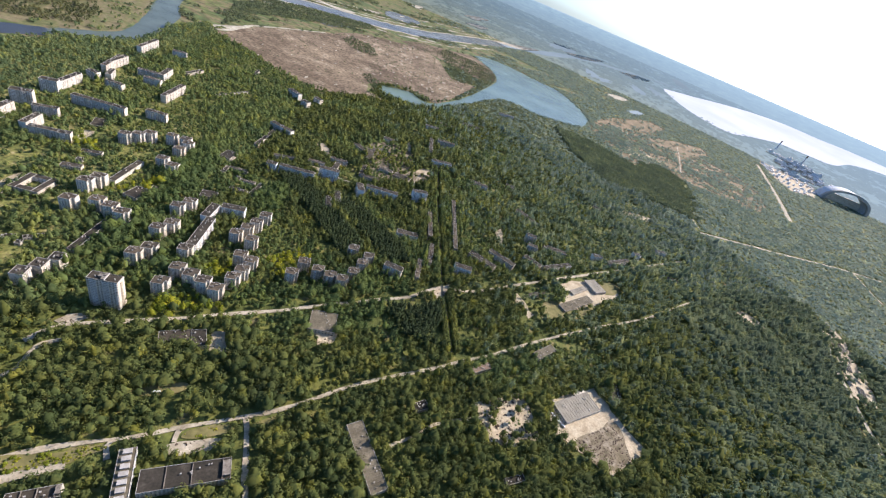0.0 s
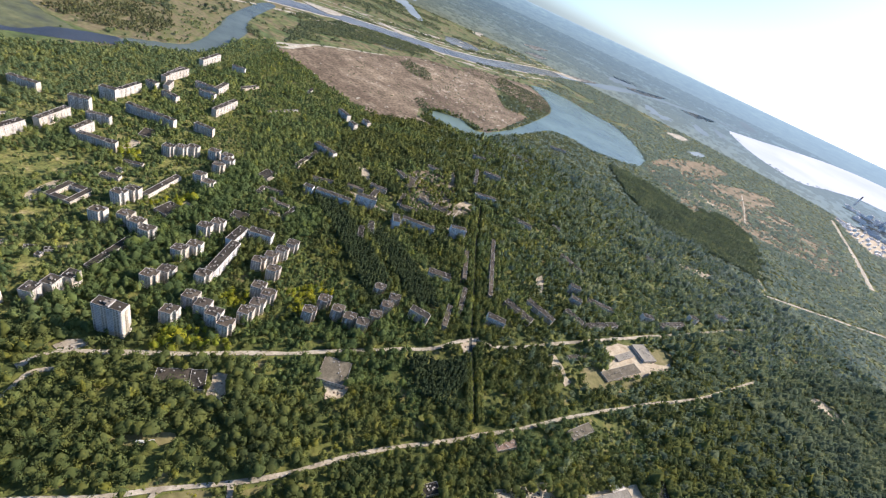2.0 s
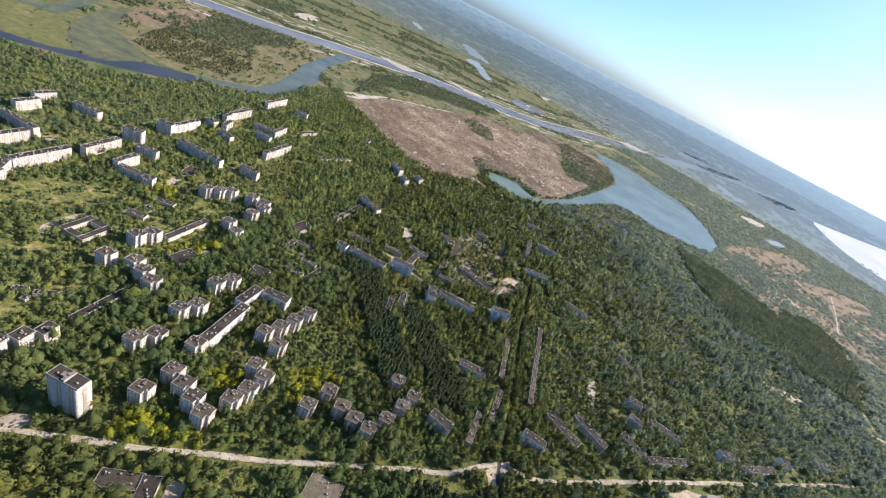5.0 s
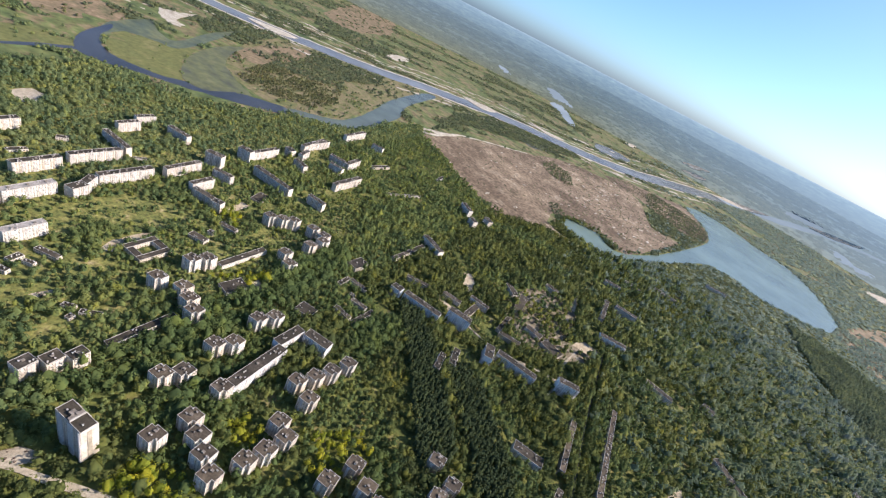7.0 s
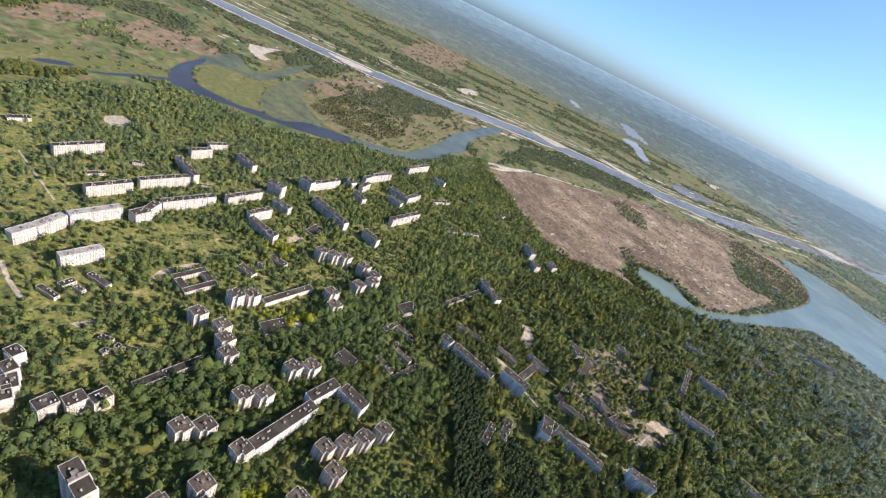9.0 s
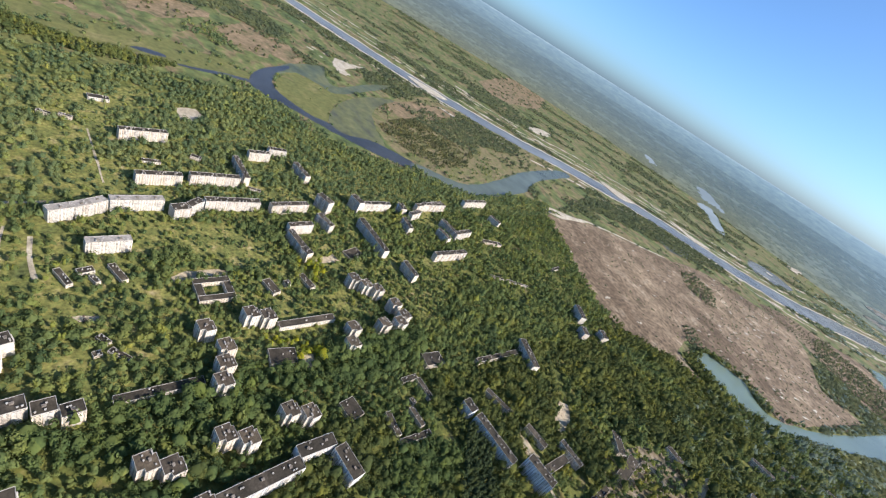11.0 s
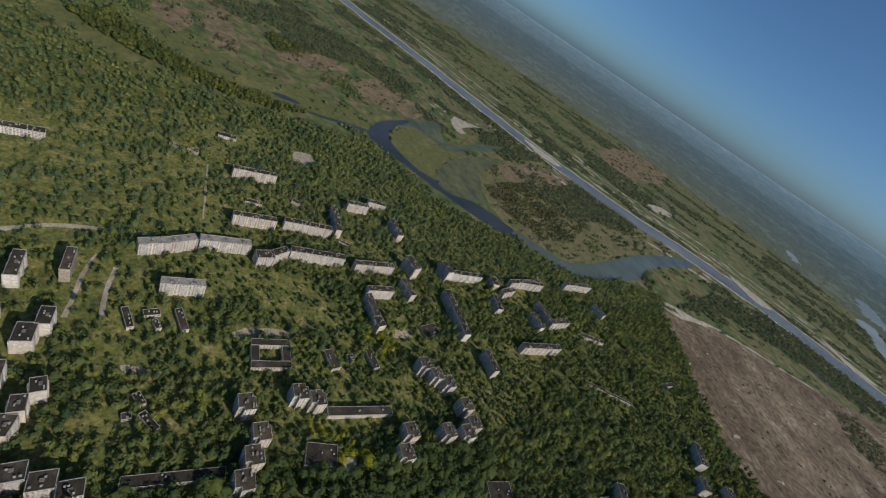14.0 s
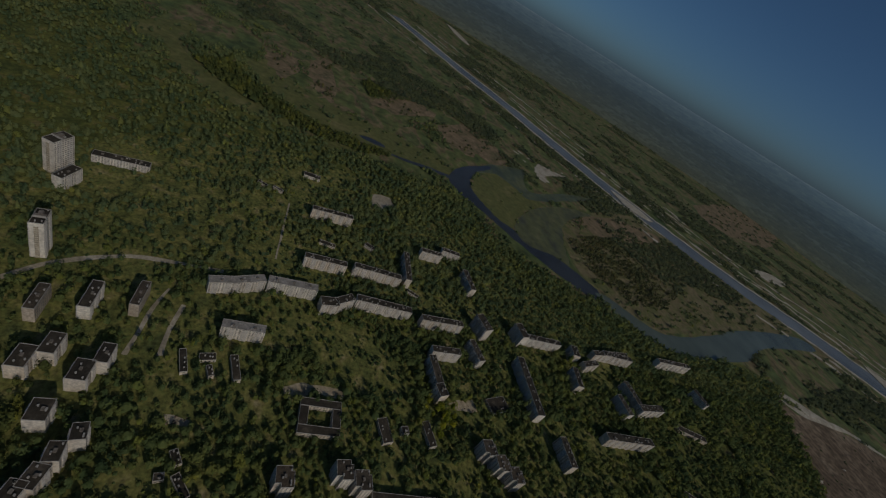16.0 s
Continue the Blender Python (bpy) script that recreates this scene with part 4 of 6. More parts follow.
for nm, pts, mat, lab in [("works_yard", YARD, M_YARD, "pale concrete yard round a warehouse"), ("scrap_yard", YARD2, M_YARD, "pale sandy yard with scrap"),
                          ("depot_yard", YARD3, M_YARD, "pale concrete yard of the depot"),
                          ("sandy_yard", WHITE_YARD, M_YARD, "bare white sandy ground of a work site"), ("grey_pad", GREYPAD, M_ROAD, "flat grey paved pad among trees"),
                          ] + [("bare_yard", p, M_EARTH if p in (BARE1, BARE18, CENTRE) else (M_ROAD if p in (BARE20, WORKPAD) else M_YARD), "cracked pale paving with rubble between trees") for p in BARE]:
    patch(nm, pts, 0.45, mat, lab, "sand" if mat is M_SAND else "paved yard", 5, 4, True)
patch("scrap_ground", SCRAP1, 0.5, M_EARTH, "brown trampled earth under the scrap", "earth", 5)
patch("overgrown_grass", WESTGRASS, 0.3, M_WESTGRASS, "sunny yellow-green grass grown over the old courtyards", "grass", 25, 4)
for pts in (LAWN1, LAWN2, LAWN3, VERGE, *LAWNS):
    patch("lawn", pts, 0.4, M_MEADOW, "dry olive lawn beside the road", "lawn", 2)


srng = random.Random(8)


def sand_patch(x, y, r, ang, flat):
    pts = []
    for k in range(9):
        a = 6.2832 * k / 9
        q = r * srng.uniform(0.45, 1.2)
        u, v = q * math.cos(a), q * flat * math.sin(a)
        pts.append((x + u * math.cos(ang) - v * math.sin(ang), y + u * math.sin(ang) + v * math.cos(ang)))
    patch("sand_patch", pts, 0.42, M_SAND, "patch of bare pale sand in the grass", "sand", min(4, r * 0.3), 3)


patch("sand_patch", SAND_NE, 0.4, M_SAND, "bare white sand beside the old river arm", "sand", 12, 4)
for k in range(8):
    sand_patch(srng.uniform(-1580, -1480), srng.uniform(1100, 1320), srng.uniform(8, 22), srng.uniform(0, 3), 0.5)
made = 0
while made < 150:
    px, py = srng.uniform(-640, 360), srng.uniform(1380, 2560)
    if inside(np.array([px]), np.array([py]), FIELD)[0] and srng.random() < 0.25 + 0.75 * (px > -150):
        sand_patch(px, py, srng.uniform(3, 9) + 9 * srng.random() ** 4, radians(62) + srng.uniform(-0.4, 0.4), 0.35)
        made += 1
for k in range(46):
    i = srng.randrange(3, 13)
    p = Vector(RIVER[i]).lerp(Vector(RIVER[i + 1]), srng.random())
    d = (Vector(RIVER[i + 1]) - Vector(RIVER[i])).normalized()
    q = p + Vector((-d.y, d.x)) * srng.choice((srng.uniform(120, 420), srng.uniform(120, 420), -srng.uniform(110, 200)))
    sand_patch(q.x, q.y, srng.uniform(18, 60), math.atan2(d.y, d.x), 0.25)


for pts in SANDS_FAR:
    patch("sand_patch", pts, 0.36, M_SAND, "patch of bare pale sand in the grass", "sand", 5, 3, distant=True)


NEAR_SHORE = [(3741, 6295), (3379, 5238), (3289, 4620), (3488, 4350), (4174, 4785), (5126, 5328), (5553, 5258), (6145, 5340), (8009, 6615), (9735, 7476), (11040, 7874)]
FAR_SHORE = [(3964, 6706), (5200, 7638), (7032, 9108), (9322, 10744), (11294, 11635), (12185, 11256), (13534, 11498), (14122, 11328), (15289, 10989)]
RESERVOIR = NEAR_SHORE + FAR_SHORE[::-1]


def far_reservoir():
    """The wide bright cooling pond on the horizon, a glowing strip of painted glare between its near and far shore."""
    near, far = curve_open(NEAR_SHORE, 8), curve_open(FAR_SHORE, 10)
    verts, faces, m = [], [], 8
    for a, c in zip(near, far):
        for j in range(m + 1):
            p = a.lerp(c, j / m)
            x, y, z = far_place(p.x, p.y)
            verts.append((x - 6, y - 7, z + 2.5))
    for i in range(len(near) - 1):
        for j in range(m):
            k = i * (m + 1) + j
            faces.append((k, k + m + 1, k + m + 2, k + 1))
    mesh_object("reservoir", verts, faces, M_FARWATER, None, "wide cooling pond, its sun glare painted as glow", "water", "structure")


far_reservoir()
patch("plant_yard", PLANT, 0.3, M_YARD, "wide pale concrete ground of the power station", "paved yard", 20, 3)

# ---- buildings ----
def box(x0, x1, y0, y1, z0, z1):
    v = [(x, y, z) for z in (z0, z1) for x, y in ((x0, y0), (x1, y0), (x1, y1), (x0, y1))]
    return v, [(3, 2, 1, 0), (4, 5, 6, 7), (0, 1, 5, 4), (1, 2, 6, 5), (2, 3, 7, 6), (3, 0, 4, 7)]


def boxes(rows):
    verts, faces = [], []
    for r in rows:
        v, f = box(*r)
        k = len(verts)
        verts += v
        faces += [tuple(i + k for i in q) for q in f]
    return verts, faces


FLOORS = {1: 3.5, 2: 5.5, 3: 7.5, 4: 10.0, 5: 9.8, 9: 17.0, 10: 24.0, 16: 42.0}
WORDS = {1: "one storey", 2: "two storeys", 3: "three storeys", 4: "four storeys", 5: "five storeys", 9: "nine storeys", 10: "ten storeys", 16: "sixteen storeys"}


def panes(rows, y0, x0):
    """The outer face of each window box, turned outwards."""
    verts, faces = [], []
    for xa, xb, ya, yb, za, zb in rows:
        k = len(verts)
        if xb - xa > yb - ya:
            y = ya if (ya + yb) / 2 < y0 else yb
            q = [(xa, y, za), (xb, y, za), (xb, y, zb), (xa, y, zb)]
            q = q if y == ya else q[::-1]
        else:
            x = xa if (xa + xb) / 2 < x0 else xb
            q = [(x, ya, za), (x, yb, za), (x, yb, zb), (x, ya, zb)]
            q = q[::-1] if x == xa else q
        verts += q
        faces.append((k, k + 1, k + 2, k + 3))
    return verts, faces


def shell(root, a, b, x0, y0, h, floors, loggias, seed, roof=None, wall=None):
    """Walls, roof, parapet, windows and loggias of one rectangular body, 2a by 2b, about (x0, y0)."""
    rng = random.Random(seed)
    v, f = box(x0 - a, x0 + a, y0 - b, y0 + b, -0.5, h)
    mesh_object("wall", v, f, wall or M_PANEL, root)
    v, f = box(x0 - a + 0.35, x0 + a - 0.35, y0 - b + 0.35, y0 + b - 0.35, h - 0.2, h + 0.15)
    mesh_object("roof", v, f, roof or M_ROOF, root)
    t, p = 0.3, 0.55
    v, f = boxes([(x0 - a, x0 + a, y0 - b, y0 - b + t, h, h + p), (x0 - a, x0 + a, y0 + b - t, y0 + b, h, h + p),
                  (x0 - a, x0 - a + t, y0 - b + t, y0 + b - t, h, h + p), (x0 + a - t, x0 + a, y0 - b + t, y0 + b - t, h, h + p)])
    mesh_object("parapet", v, f, M_TRIM, root)
    step, win, log = h / floors, [], []
    bays = max(2, int(2 * a / 3.0))
    pitch = 2 * a / bays
    for side in (-1, 1):
        ys = y0 + side * b
        for k in range(bays):
            xc = x0 - a + (k + 0.5) * pitch
            stack = loggias and k % 4 in (1, 2)
            for i in range(floors):
                z = i * step + step * 0.32
                if stack:
                    z1 = i * step + 0.08
                    log.append((xc - pitch * 0.46, xc + pitch * 0.46, *sorted((ys, ys + side * 0.9)), z1, z1 + step * 0.42))
                if not stack or rng.random() < 0.9:
                    w = pitch * (0.38 if stack else 0.25)
                    win.append((xc - w, xc + w, *sorted((ys - side * 0.1, ys + side * 0.04)), z, z + step * 0.46))
    if floors < 9:
        nb = max(1, int(2 * b / 4))
        for side in (-1, 1):
            for k in range(nb):
                yc = y0 - b + (k + 0.5) * 2 * b / nb
                for i in range(floors):
                    xs = x0 + side * a
                    win.append((*sorted((xs - side * 0.1, xs + side * 0.04)), yc - 0.8, yc + 0.8, i * step + step * 0.32, i * step + step * 0.8))
    v, f = panes(win, y0, x0)
    mesh_object("glazing", v, f, M_GLASS, root, "dark empty window openings", "", "stuff")
    if log:
        v, f = boxes(log)
        mesh_object("loggia_front", v, f, M_LOGGIA, root, "pale stacked loggia fronts", "", "stuff")


def prism(root, wall, poly, h, floors, seed):
    """Walls, roof, parapet and windows of one body on a plan with corners, listed anticlockwise."""
    n = len(poly)
    P = [Vector(p) for p in poly]
    mid = sum(P, Vector((0, 0))) / n
    ring = lambda k, z0, z1: [((mid + (p - mid) * k).x, (mid + (p - mid) * k).y, z) for z in (z0, z1) for p in P]
    sides = [(i, (i + 1) % n, n + (i + 1) % n, n + i) for i in range(n)] + [tuple(range(n, 2 * n)), tuple(range(n - 1, -1, -1))]
    mesh_object("wall", ring(1.0, -0.5, h), sides, wall, root)
    mesh_object("roof", ring(0.955, h - 0.2, h + 0.14), sides, M_BROWNROOF, root)
    step, t, p = h / floors, 0.3, 0.5
    pv, pf, gv, gf, lv, lf = [], [], [], [], [], []

    def slab(verts, faces, a, b, nrm, d0, d1, z0, z1):
        k = len(verts)
        verts += [(*(q + nrm * d), z) for z in (z0, z1) for q, d in ((a, d1), (b, d1), (b, d0), (a, d0))]
        faces += [tuple(k + i for i in f) for f in ((3, 2, 1, 0), (4, 5, 6, 7), (0, 1, 5, 4), (1, 2, 6, 5), (2, 3, 7, 6), (3, 0, 4, 7))]

    for i in range(n):
        a, b = P[i], P[(i + 1) % n]
        ln = (b - a).length
        d = (b - a) / ln
        out = Vector((d.y, -d.x))
        slab(pv, pf, a + d * t, b, out, -t, 0.0, h, h + p)
        if ln < 3:
            continue
        bays = max(1, int(ln / 3.0))
        for k in range(bays):
            c = a + d * ln * (k + 0.5) / bays
            stack = bays > 3 and k % 3 == 1
            for f in range(floors):
                z = f * step + step * 0.32
                w = ln / bays * (0.32 if stack else 0.17)
                q = len(gv)
                e = c + out * 0.04
                gv += [(*(e - d * w), z), (*(e + d * w), z), (*(e + d * w), z + step * 0.46), (*(e - d * w), z + step * 0.46)]
                gf.append((q, q + 1, q + 2, q + 3))
                if stack:
                    slab(lv, lf, c - d * w * 1.3, c + d * w * 1.3, out, 0.0, 0.8, f * step + 0.1, f * step + 0.1 + step * 0.4)
    mesh_object("parapet", pv, pf, M_TRIM, root)
    mesh_object("glazing", gv, gf, M_GLASS, root, "dark empty window openings", "", "stuff")
    if lv:
        mesh_object("loggia_front", lv, lf, M_LOGGIA, root, "pale stacked loggia fronts", "", "stuff")


def roof_hut(root, x, y, h, sx, sy, sz):
    v, f = boxes([(x - sx, x + sx, y - sy, y + sy, h, h + sz), (x - sx - 0.2, x + sx + 0.2, y - sy - 0.2, y + sy + 0.2, h + sz, h + sz + 0.25)])
    mesh_object("stair_head", v, f, M_HUT, root)


def roof_vent(root, x, y, h):
    v, f = boxes([(x - 0.5, x + 0.5, y - 0.4, y + 0.4, h, h + 1.2), (x - 0.7, x + 0.7, y - 0.6, y + 0.6, h + 1.3, h + 1.5), (x - 0.1, x + 0.1, y - 0.1, y + 0.1, h + 1.1, h + 1.4)])
    mesh_object("vent", v, f, M_TRIM, root)


# the pale white-walled blocks round the centre
WHITE_BLOCKS = {(-162, 769), (-210, 763), (-104, 795), (11, 788), (-34, 774), (92, 818), (78, 664), (145, 1038), (187, 596), (-226, 506), (-237, 561), (-211, 584)}


def apartment_block(x, y, ang, length, depth, floors, stepped=False):
    h = FLOORS[floors] + (int(x * 5 + y * 3) % 11) * 0.07
    rng = random.Random(int(x * 7 + y))
    root = new("apartment_building")
    if floors == 9 and not stepped and length > 24 and depth > 11 and x < -450:
        away = Vector((-math.sin(radians(ang)), math.cos(radians(ang))))
        away *= 1 if away.dot(Vector((x + 100, y - 300))) > 0 else -1
        x, y, depth = x + away.x * depth * 0.12, y + away.y * depth * 0.12, depth * 0.76
    root.matrix_world = pose(x, y, 0, 0, 0, ang)
    a, b = length / 2, depth / 2
    shape = "stepped section" if stepped else ("tower" if floors == 16 else ("long slab" if length > 45 else "block"))
    white = (x, y) in WHITE_BLOCKS
    # grey-brown walls carry painted shade on the eastern sections and narrow bars
    tone = "white concrete" if white else ("shade-toned grey-brown" if stepped and x > -100 or depth == 8 else "pale concrete")
    tagged(root, "%s panel %s, %s, dark flat roof" % (tone, shape, WORDS[floors]), "apartment building", "town apartment blocks")
    if stepped:
        h += 2.7
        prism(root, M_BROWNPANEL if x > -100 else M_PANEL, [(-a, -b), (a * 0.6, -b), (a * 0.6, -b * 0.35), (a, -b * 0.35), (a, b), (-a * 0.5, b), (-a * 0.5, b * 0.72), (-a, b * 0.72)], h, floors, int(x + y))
    else:
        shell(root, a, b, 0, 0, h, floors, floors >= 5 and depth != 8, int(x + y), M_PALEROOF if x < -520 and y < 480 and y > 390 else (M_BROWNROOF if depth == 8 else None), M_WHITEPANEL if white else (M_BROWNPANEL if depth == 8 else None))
    huts = max(1, round(length / 22))
    for k in range(huts):
        roof_hut(root, -a + (k + 0.5) * length / huts, b * rng.uniform(-0.1, 0.35), h + 0.15, 1.2, 0.9, 1.3 if floors < 16 else 2.8)
    for k in range(5 if stepped else max(3, int(length / 7))):
        roof_vent(root, rng.uniform(-a * 0.85, a * 0.85), rng.choice((-0.25, 0.62)) * b, h + 0.15)
    if floors == 16:
        v, f = boxes([(-1.6, 1.6, -b + 0.6, b - 0.6, h + 0.15, h + 1.9), (-5.5, -1.6, -b * 0.4, b * 0.3, h + 0.15, h + 2.6)])
        mesh_object("lift_house", v, f, M_HUT, root)
        v, f = boxes([(1.6, 2.3, -b + 0.4, b - 0.4, h + 0.15, h + 2.1)])
        mesh_object("fire_wall", v, f, M_TRIM, root)
        v, f = boxes([(a, a + 0.9, -1.6, 1.6, 1 + i * 2.6, 2.3 + i * 2.6) for i in range(15)] + [(-a - 0.9, -a, -1.6, 1.6, 1 + i * 2.6, 2.3 + i * 2.6) for i in range(15)])
        mesh_object("balcony_ladder", v, f, M_ROAD, root, "ladder of shaded end balconies", "", "stuff")
    return root


def low_building(x, y, ang, length, depth, floors, name="low_building", label="", vents=3, roof=None, wall=None):
    h = FLOORS[floors] + (int(x * 5 + y * 3) % 11) * 0.07
    rng = random.Random(int(x * 3 + y))
    root = new(name)
    root.matrix_world = pose(x, y, 0, 0, 0, ang)
    tagged(root, label or "low flat-roofed concrete building of %s among trees" % WORDS[floors], "building", "low town buildings")
    shell(root, length / 2, depth / 2, 0, 0, h, floors, False, int(x + y), roof, wall)
    for k in range(vents):
        roof_vent(root, rng.uniform(-0.4, 0.4) * length, rng.uniform(-0.3, 0.3) * depth, h + 0.15)
    return root


ALL = SLABS_A + SLABS_B + SLABS_C + SLABS_D + SLABS_E
SCHOOL = (-458, 527, -89, 40, 36, 3)
BLOCKS = ALL + WORKS + [(x, y, 5, 17, 15, 9) for x, y in SECTIONS]
for row in ALL:
    if row[5] >= 5:
        apartment_block(*row)
    elif row[:2] != SCHOOL[:2]:
        low_building(*row)
for x, y in SECTIONS:
    apartment_block(x, y, 5, 17, 15, 9, True)


def school(x, y, ang, length, depth, floors):
    root = new("school_building")
    root.matrix_world = pose(x, y, 0, 0, 0, ang)
    tagged(root, "three-storey school built round an open green courtyard", "school")
    a, b = length / 2, depth / 2
    for nm, ca, cb, x0, y0 in (("wing", a, 4.2, 0, -b + 4.2), ("wing", a, 4.2, 0, b - 4.2), ("wing", 4.2, b - 8.4, -a + 4.2, 0), ("wing", 4.2, b - 8.4, a - 4.2, 0)):
        w = new(nm)
        w.parent = root
        shell(w, ca, cb, x0, y0, FLOORS[floors], floors, False, int(x + x0 + y0))


school(*SCHOOL)
WORK_LABELS = ["tall narrow works block with raised roof lights", "long works hall with dark roof decks", "low works annex with a tarred roof", "long shed with a rough mossy roof",
               "wide warehouse with a grey two-part roof in a yard", "green-roofed shed of the depot", "long ruined depot hall with a broken roof", "small depot store in a pale yard",
               "square flat-roofed hall beside the road"]
WORK_ROOFS = {0: M_MOSSROOF, 3: M_MOSSROOF, 4: M_GREYROOF, 5: M_GREYROOF, 6: M_MOSSROOF, 7: M_GREYROOF, 8: M_MOSSROOF, 11: M_MOSSROOF, 12: M_BRICK}
for k, row in enumerate(WORKS):
    hall = low_building(*row, name="works_building", label=WORK_LABELS[k] if k < len(WORK_LABELS) else "small flat-roofed works building between trees", vents=7, roof=WORK_ROOFS.get(k), wall=M_WHITEPANEL if k == 0 else None)
    a, b, h = row[3] / 2, row[4] / 2, FLOORS[row[5]] + (int(row[0] * 5 + row[1] * 3) % 11) * 0.07
    if k == 0:                                     # saw-tooth lights down the middle of the tall block
        for q in range(7):
            cx = -a + (q + 0.5) * 2 * a / 7
            v, f = boxes([(cx - a * 0.09, cx + a * 0.09, -b * 0.5, b * 0.55, h, h + 2.0 + 0.6 * (q % 2))])
            mesh_object("roof_light", v, f, M_TRIM, hall)
    if k in (1, 2):                                # cross walls between the roof decks
        for q in (-0.45, 0.12, 0.8):
            v, f = boxes([(a * q - 0.3, a * q + 0.3, -b, b, h, h + 1.1)])
            mesh_object("fire_wall", v, f, M_HUT, hall)
        v, f = boxes([(a * 0.8, a * 0.98, -b * 0.7, b * 0.7, h, h + 2.6)])
        mesh_object("lift_house", v, f, M_HUT, hall)
    if k in (3, 4, 6):                             # seams of the roof sheets and a ridge
        n = int(2 * a / 5)
        for q in range(1, n):
            v, f = boxes([(-a + q * 2 * a / n - 0.12, -a + q * 2 * a / n + 0.12, -b + 0.4, b - 0.4, h + 0.1, h + 0.3)])
            mesh_object("roof_seam", v, f, M_GREYROOF if k == 4 else M_HUT, hall)
    if k == 4:
        v, f = boxes([(a * 0.35, a * 1.0, b, b * 1.55, -0.5, h - 1.5)])
        mesh_object("annex", v, f, M_PANEL, hall)


def culture_arc(x, y, r0, r1, a0, a1, h):
    """The curved low wing round the forecourt in the middle of town."""
    root = new("curved_building")
    root.matrix_world = pose(x, y, 0)
    tagged(root, "curved two-storey concrete wing round an earthy forecourt", "building", "low town buildings")
    n = 18
    for nm, q0, q1, z0, z1, mat in (("wall", r0, r1, -0.5, h, M_PANEL), ("roof", r0 + 0.4, r1 - 0.4, h - 0.1, h + 0.2, M_MOSSROOF)):
        verts, faces = [], []
        for i in range(n + 1):
            t = radians(a0 + (a1 - a0) * i / n)
            for r, z in ((q0, z0), (q1, z0), (q1, z1), (q0, z1)):
                verts.append((r * math.cos(t), r * math.sin(t), z))
        for i in range(n):
            for k in range(4):
                c, d = 4 * i + k, 4 * i + (k + 1) % 4
                faces.append((c, d, d + 4, c + 4))
        faces += [(3, 2, 1, 0), (4 * n, 4 * n + 1, 4 * n + 2, 4 * n + 3)]
        mesh_object(nm, verts, faces, mat, root)


culture_arc(-8, 1005, 16, 25, 20, 215, 6)


def arch_hall():
    """The huge steel arch shelter beside the power station, open at its near end."""
    root = new("arch_shelter")
    root.matrix_world = pose(3200, 2600, 0, 0, 0, -14)
    tagged(root, "huge grey steel arch hall, open at one end", "shelter")
    n, a, h, ln = 20, 175.0, 108.0, 95.0
    prof = [(math.cos(math.pi * i / n) * a, math.sin(math.pi * i / n) ** 0.8 * h) for i in range(n + 1)]
    for name, r0, r1, y0, y1, mat in (("outer_shell", 1.0, 0.93, 0, ln, M_STEEL), ("front_ring", 1.02, 0.9, -8, 12, M_TRIM)):
        verts, faces = [], []
        for yy, r in ((y0, r0), (y1, r0), (y1, r1), (y0, r1)):
            verts += [(px * r, yy, pz * r) for px, pz in prof]
        m = n + 1
        for q in range(4):
            for i in range(n):
                c, d = q * m + i, ((q + 1) % 4) * m + i
                faces.append((c, c + 1, d + 1, d))
        mesh_object(name, verts, faces, mat, root)
    v, f = boxes([(-a * 0.92, a * 0.92, ln - 12, ln - 4, 0, h * 0.5)])
    mesh_object("end_wall", v, f, M_PANEL, root)


arch_hall()


def plant_building(x, y, ang, sx, sy, sz):
    bx, by, bz = far_place(x, y)
    root = new("plant_building")
    root.matrix_world = pose(bx, by, bz, 0, 0, ang)
    tagged(root, "pale flat-roofed hall of the distant power station", "industrial building", "power station halls")
    v, f = boxes([(-sx, sx, -sy, sy, 0, sz), (-sx * 0.5, sx * 0.6, -sy * 0.6, sy * 0.4, sz, sz * 1.35)])
    mesh_object("hall", v, f, M_WHITEPANEL, root)
    v, f = boxes([(-sx - 1, sx + 1, -sy - 1, -sy * 0.62, sz, sz + 1.5)])
    mesh_object("roof", v, f, M_PALEROOF, root)
    if sz > 11:
        v, f = boxes([(-sx - 14, sx + 18, -sy - 22, sy + 8, -4, 1.2)])
        mesh_object("yard", v, f, M_SAND, root)


prng = random.Random(4)
made = 0
spots = []
while made < 60:
    px, py = prng.uniform(2450, 3750), prng.uniform(2400, 3950)
    if math.hypot(px - MID.x, py - MID.y) > R_FLAT - 60:
        continue
    if inside(np.array([px]), np.array([py]), PLANT)[0] and all(math.hypot(px - a, py - b) > 30 for a, b in spots):
        spots.append((px, py))
        plant_building(px, py, prng.choice((40, 44, 130)), prng.uniform(8, 26), prng.uniform(5, 12), prng.uniform(5, 14))
        made += 1
# the main halls between the arch and the cooling pond
while made < 140:
    u, w = prng.random(), prng.random()
    px = (3050 + 850 * u) * (1 - w) + (3560 + 640 * u) * w
    py = (3000 + 1230 * u) * (1 - w) + (2990 + 900 * u) * w
    if all(math.hypot(px - a, py - b) > 48 for a, b in spots):
        spots.append((px, py))
        plant_building(px, py, prng.choice((38, 42, 130)), prng.uniform(12, 48), prng.uniform(8, 20), prng.uniform(8, 12) + 16 * prng.random() ** 4)
        made += 1


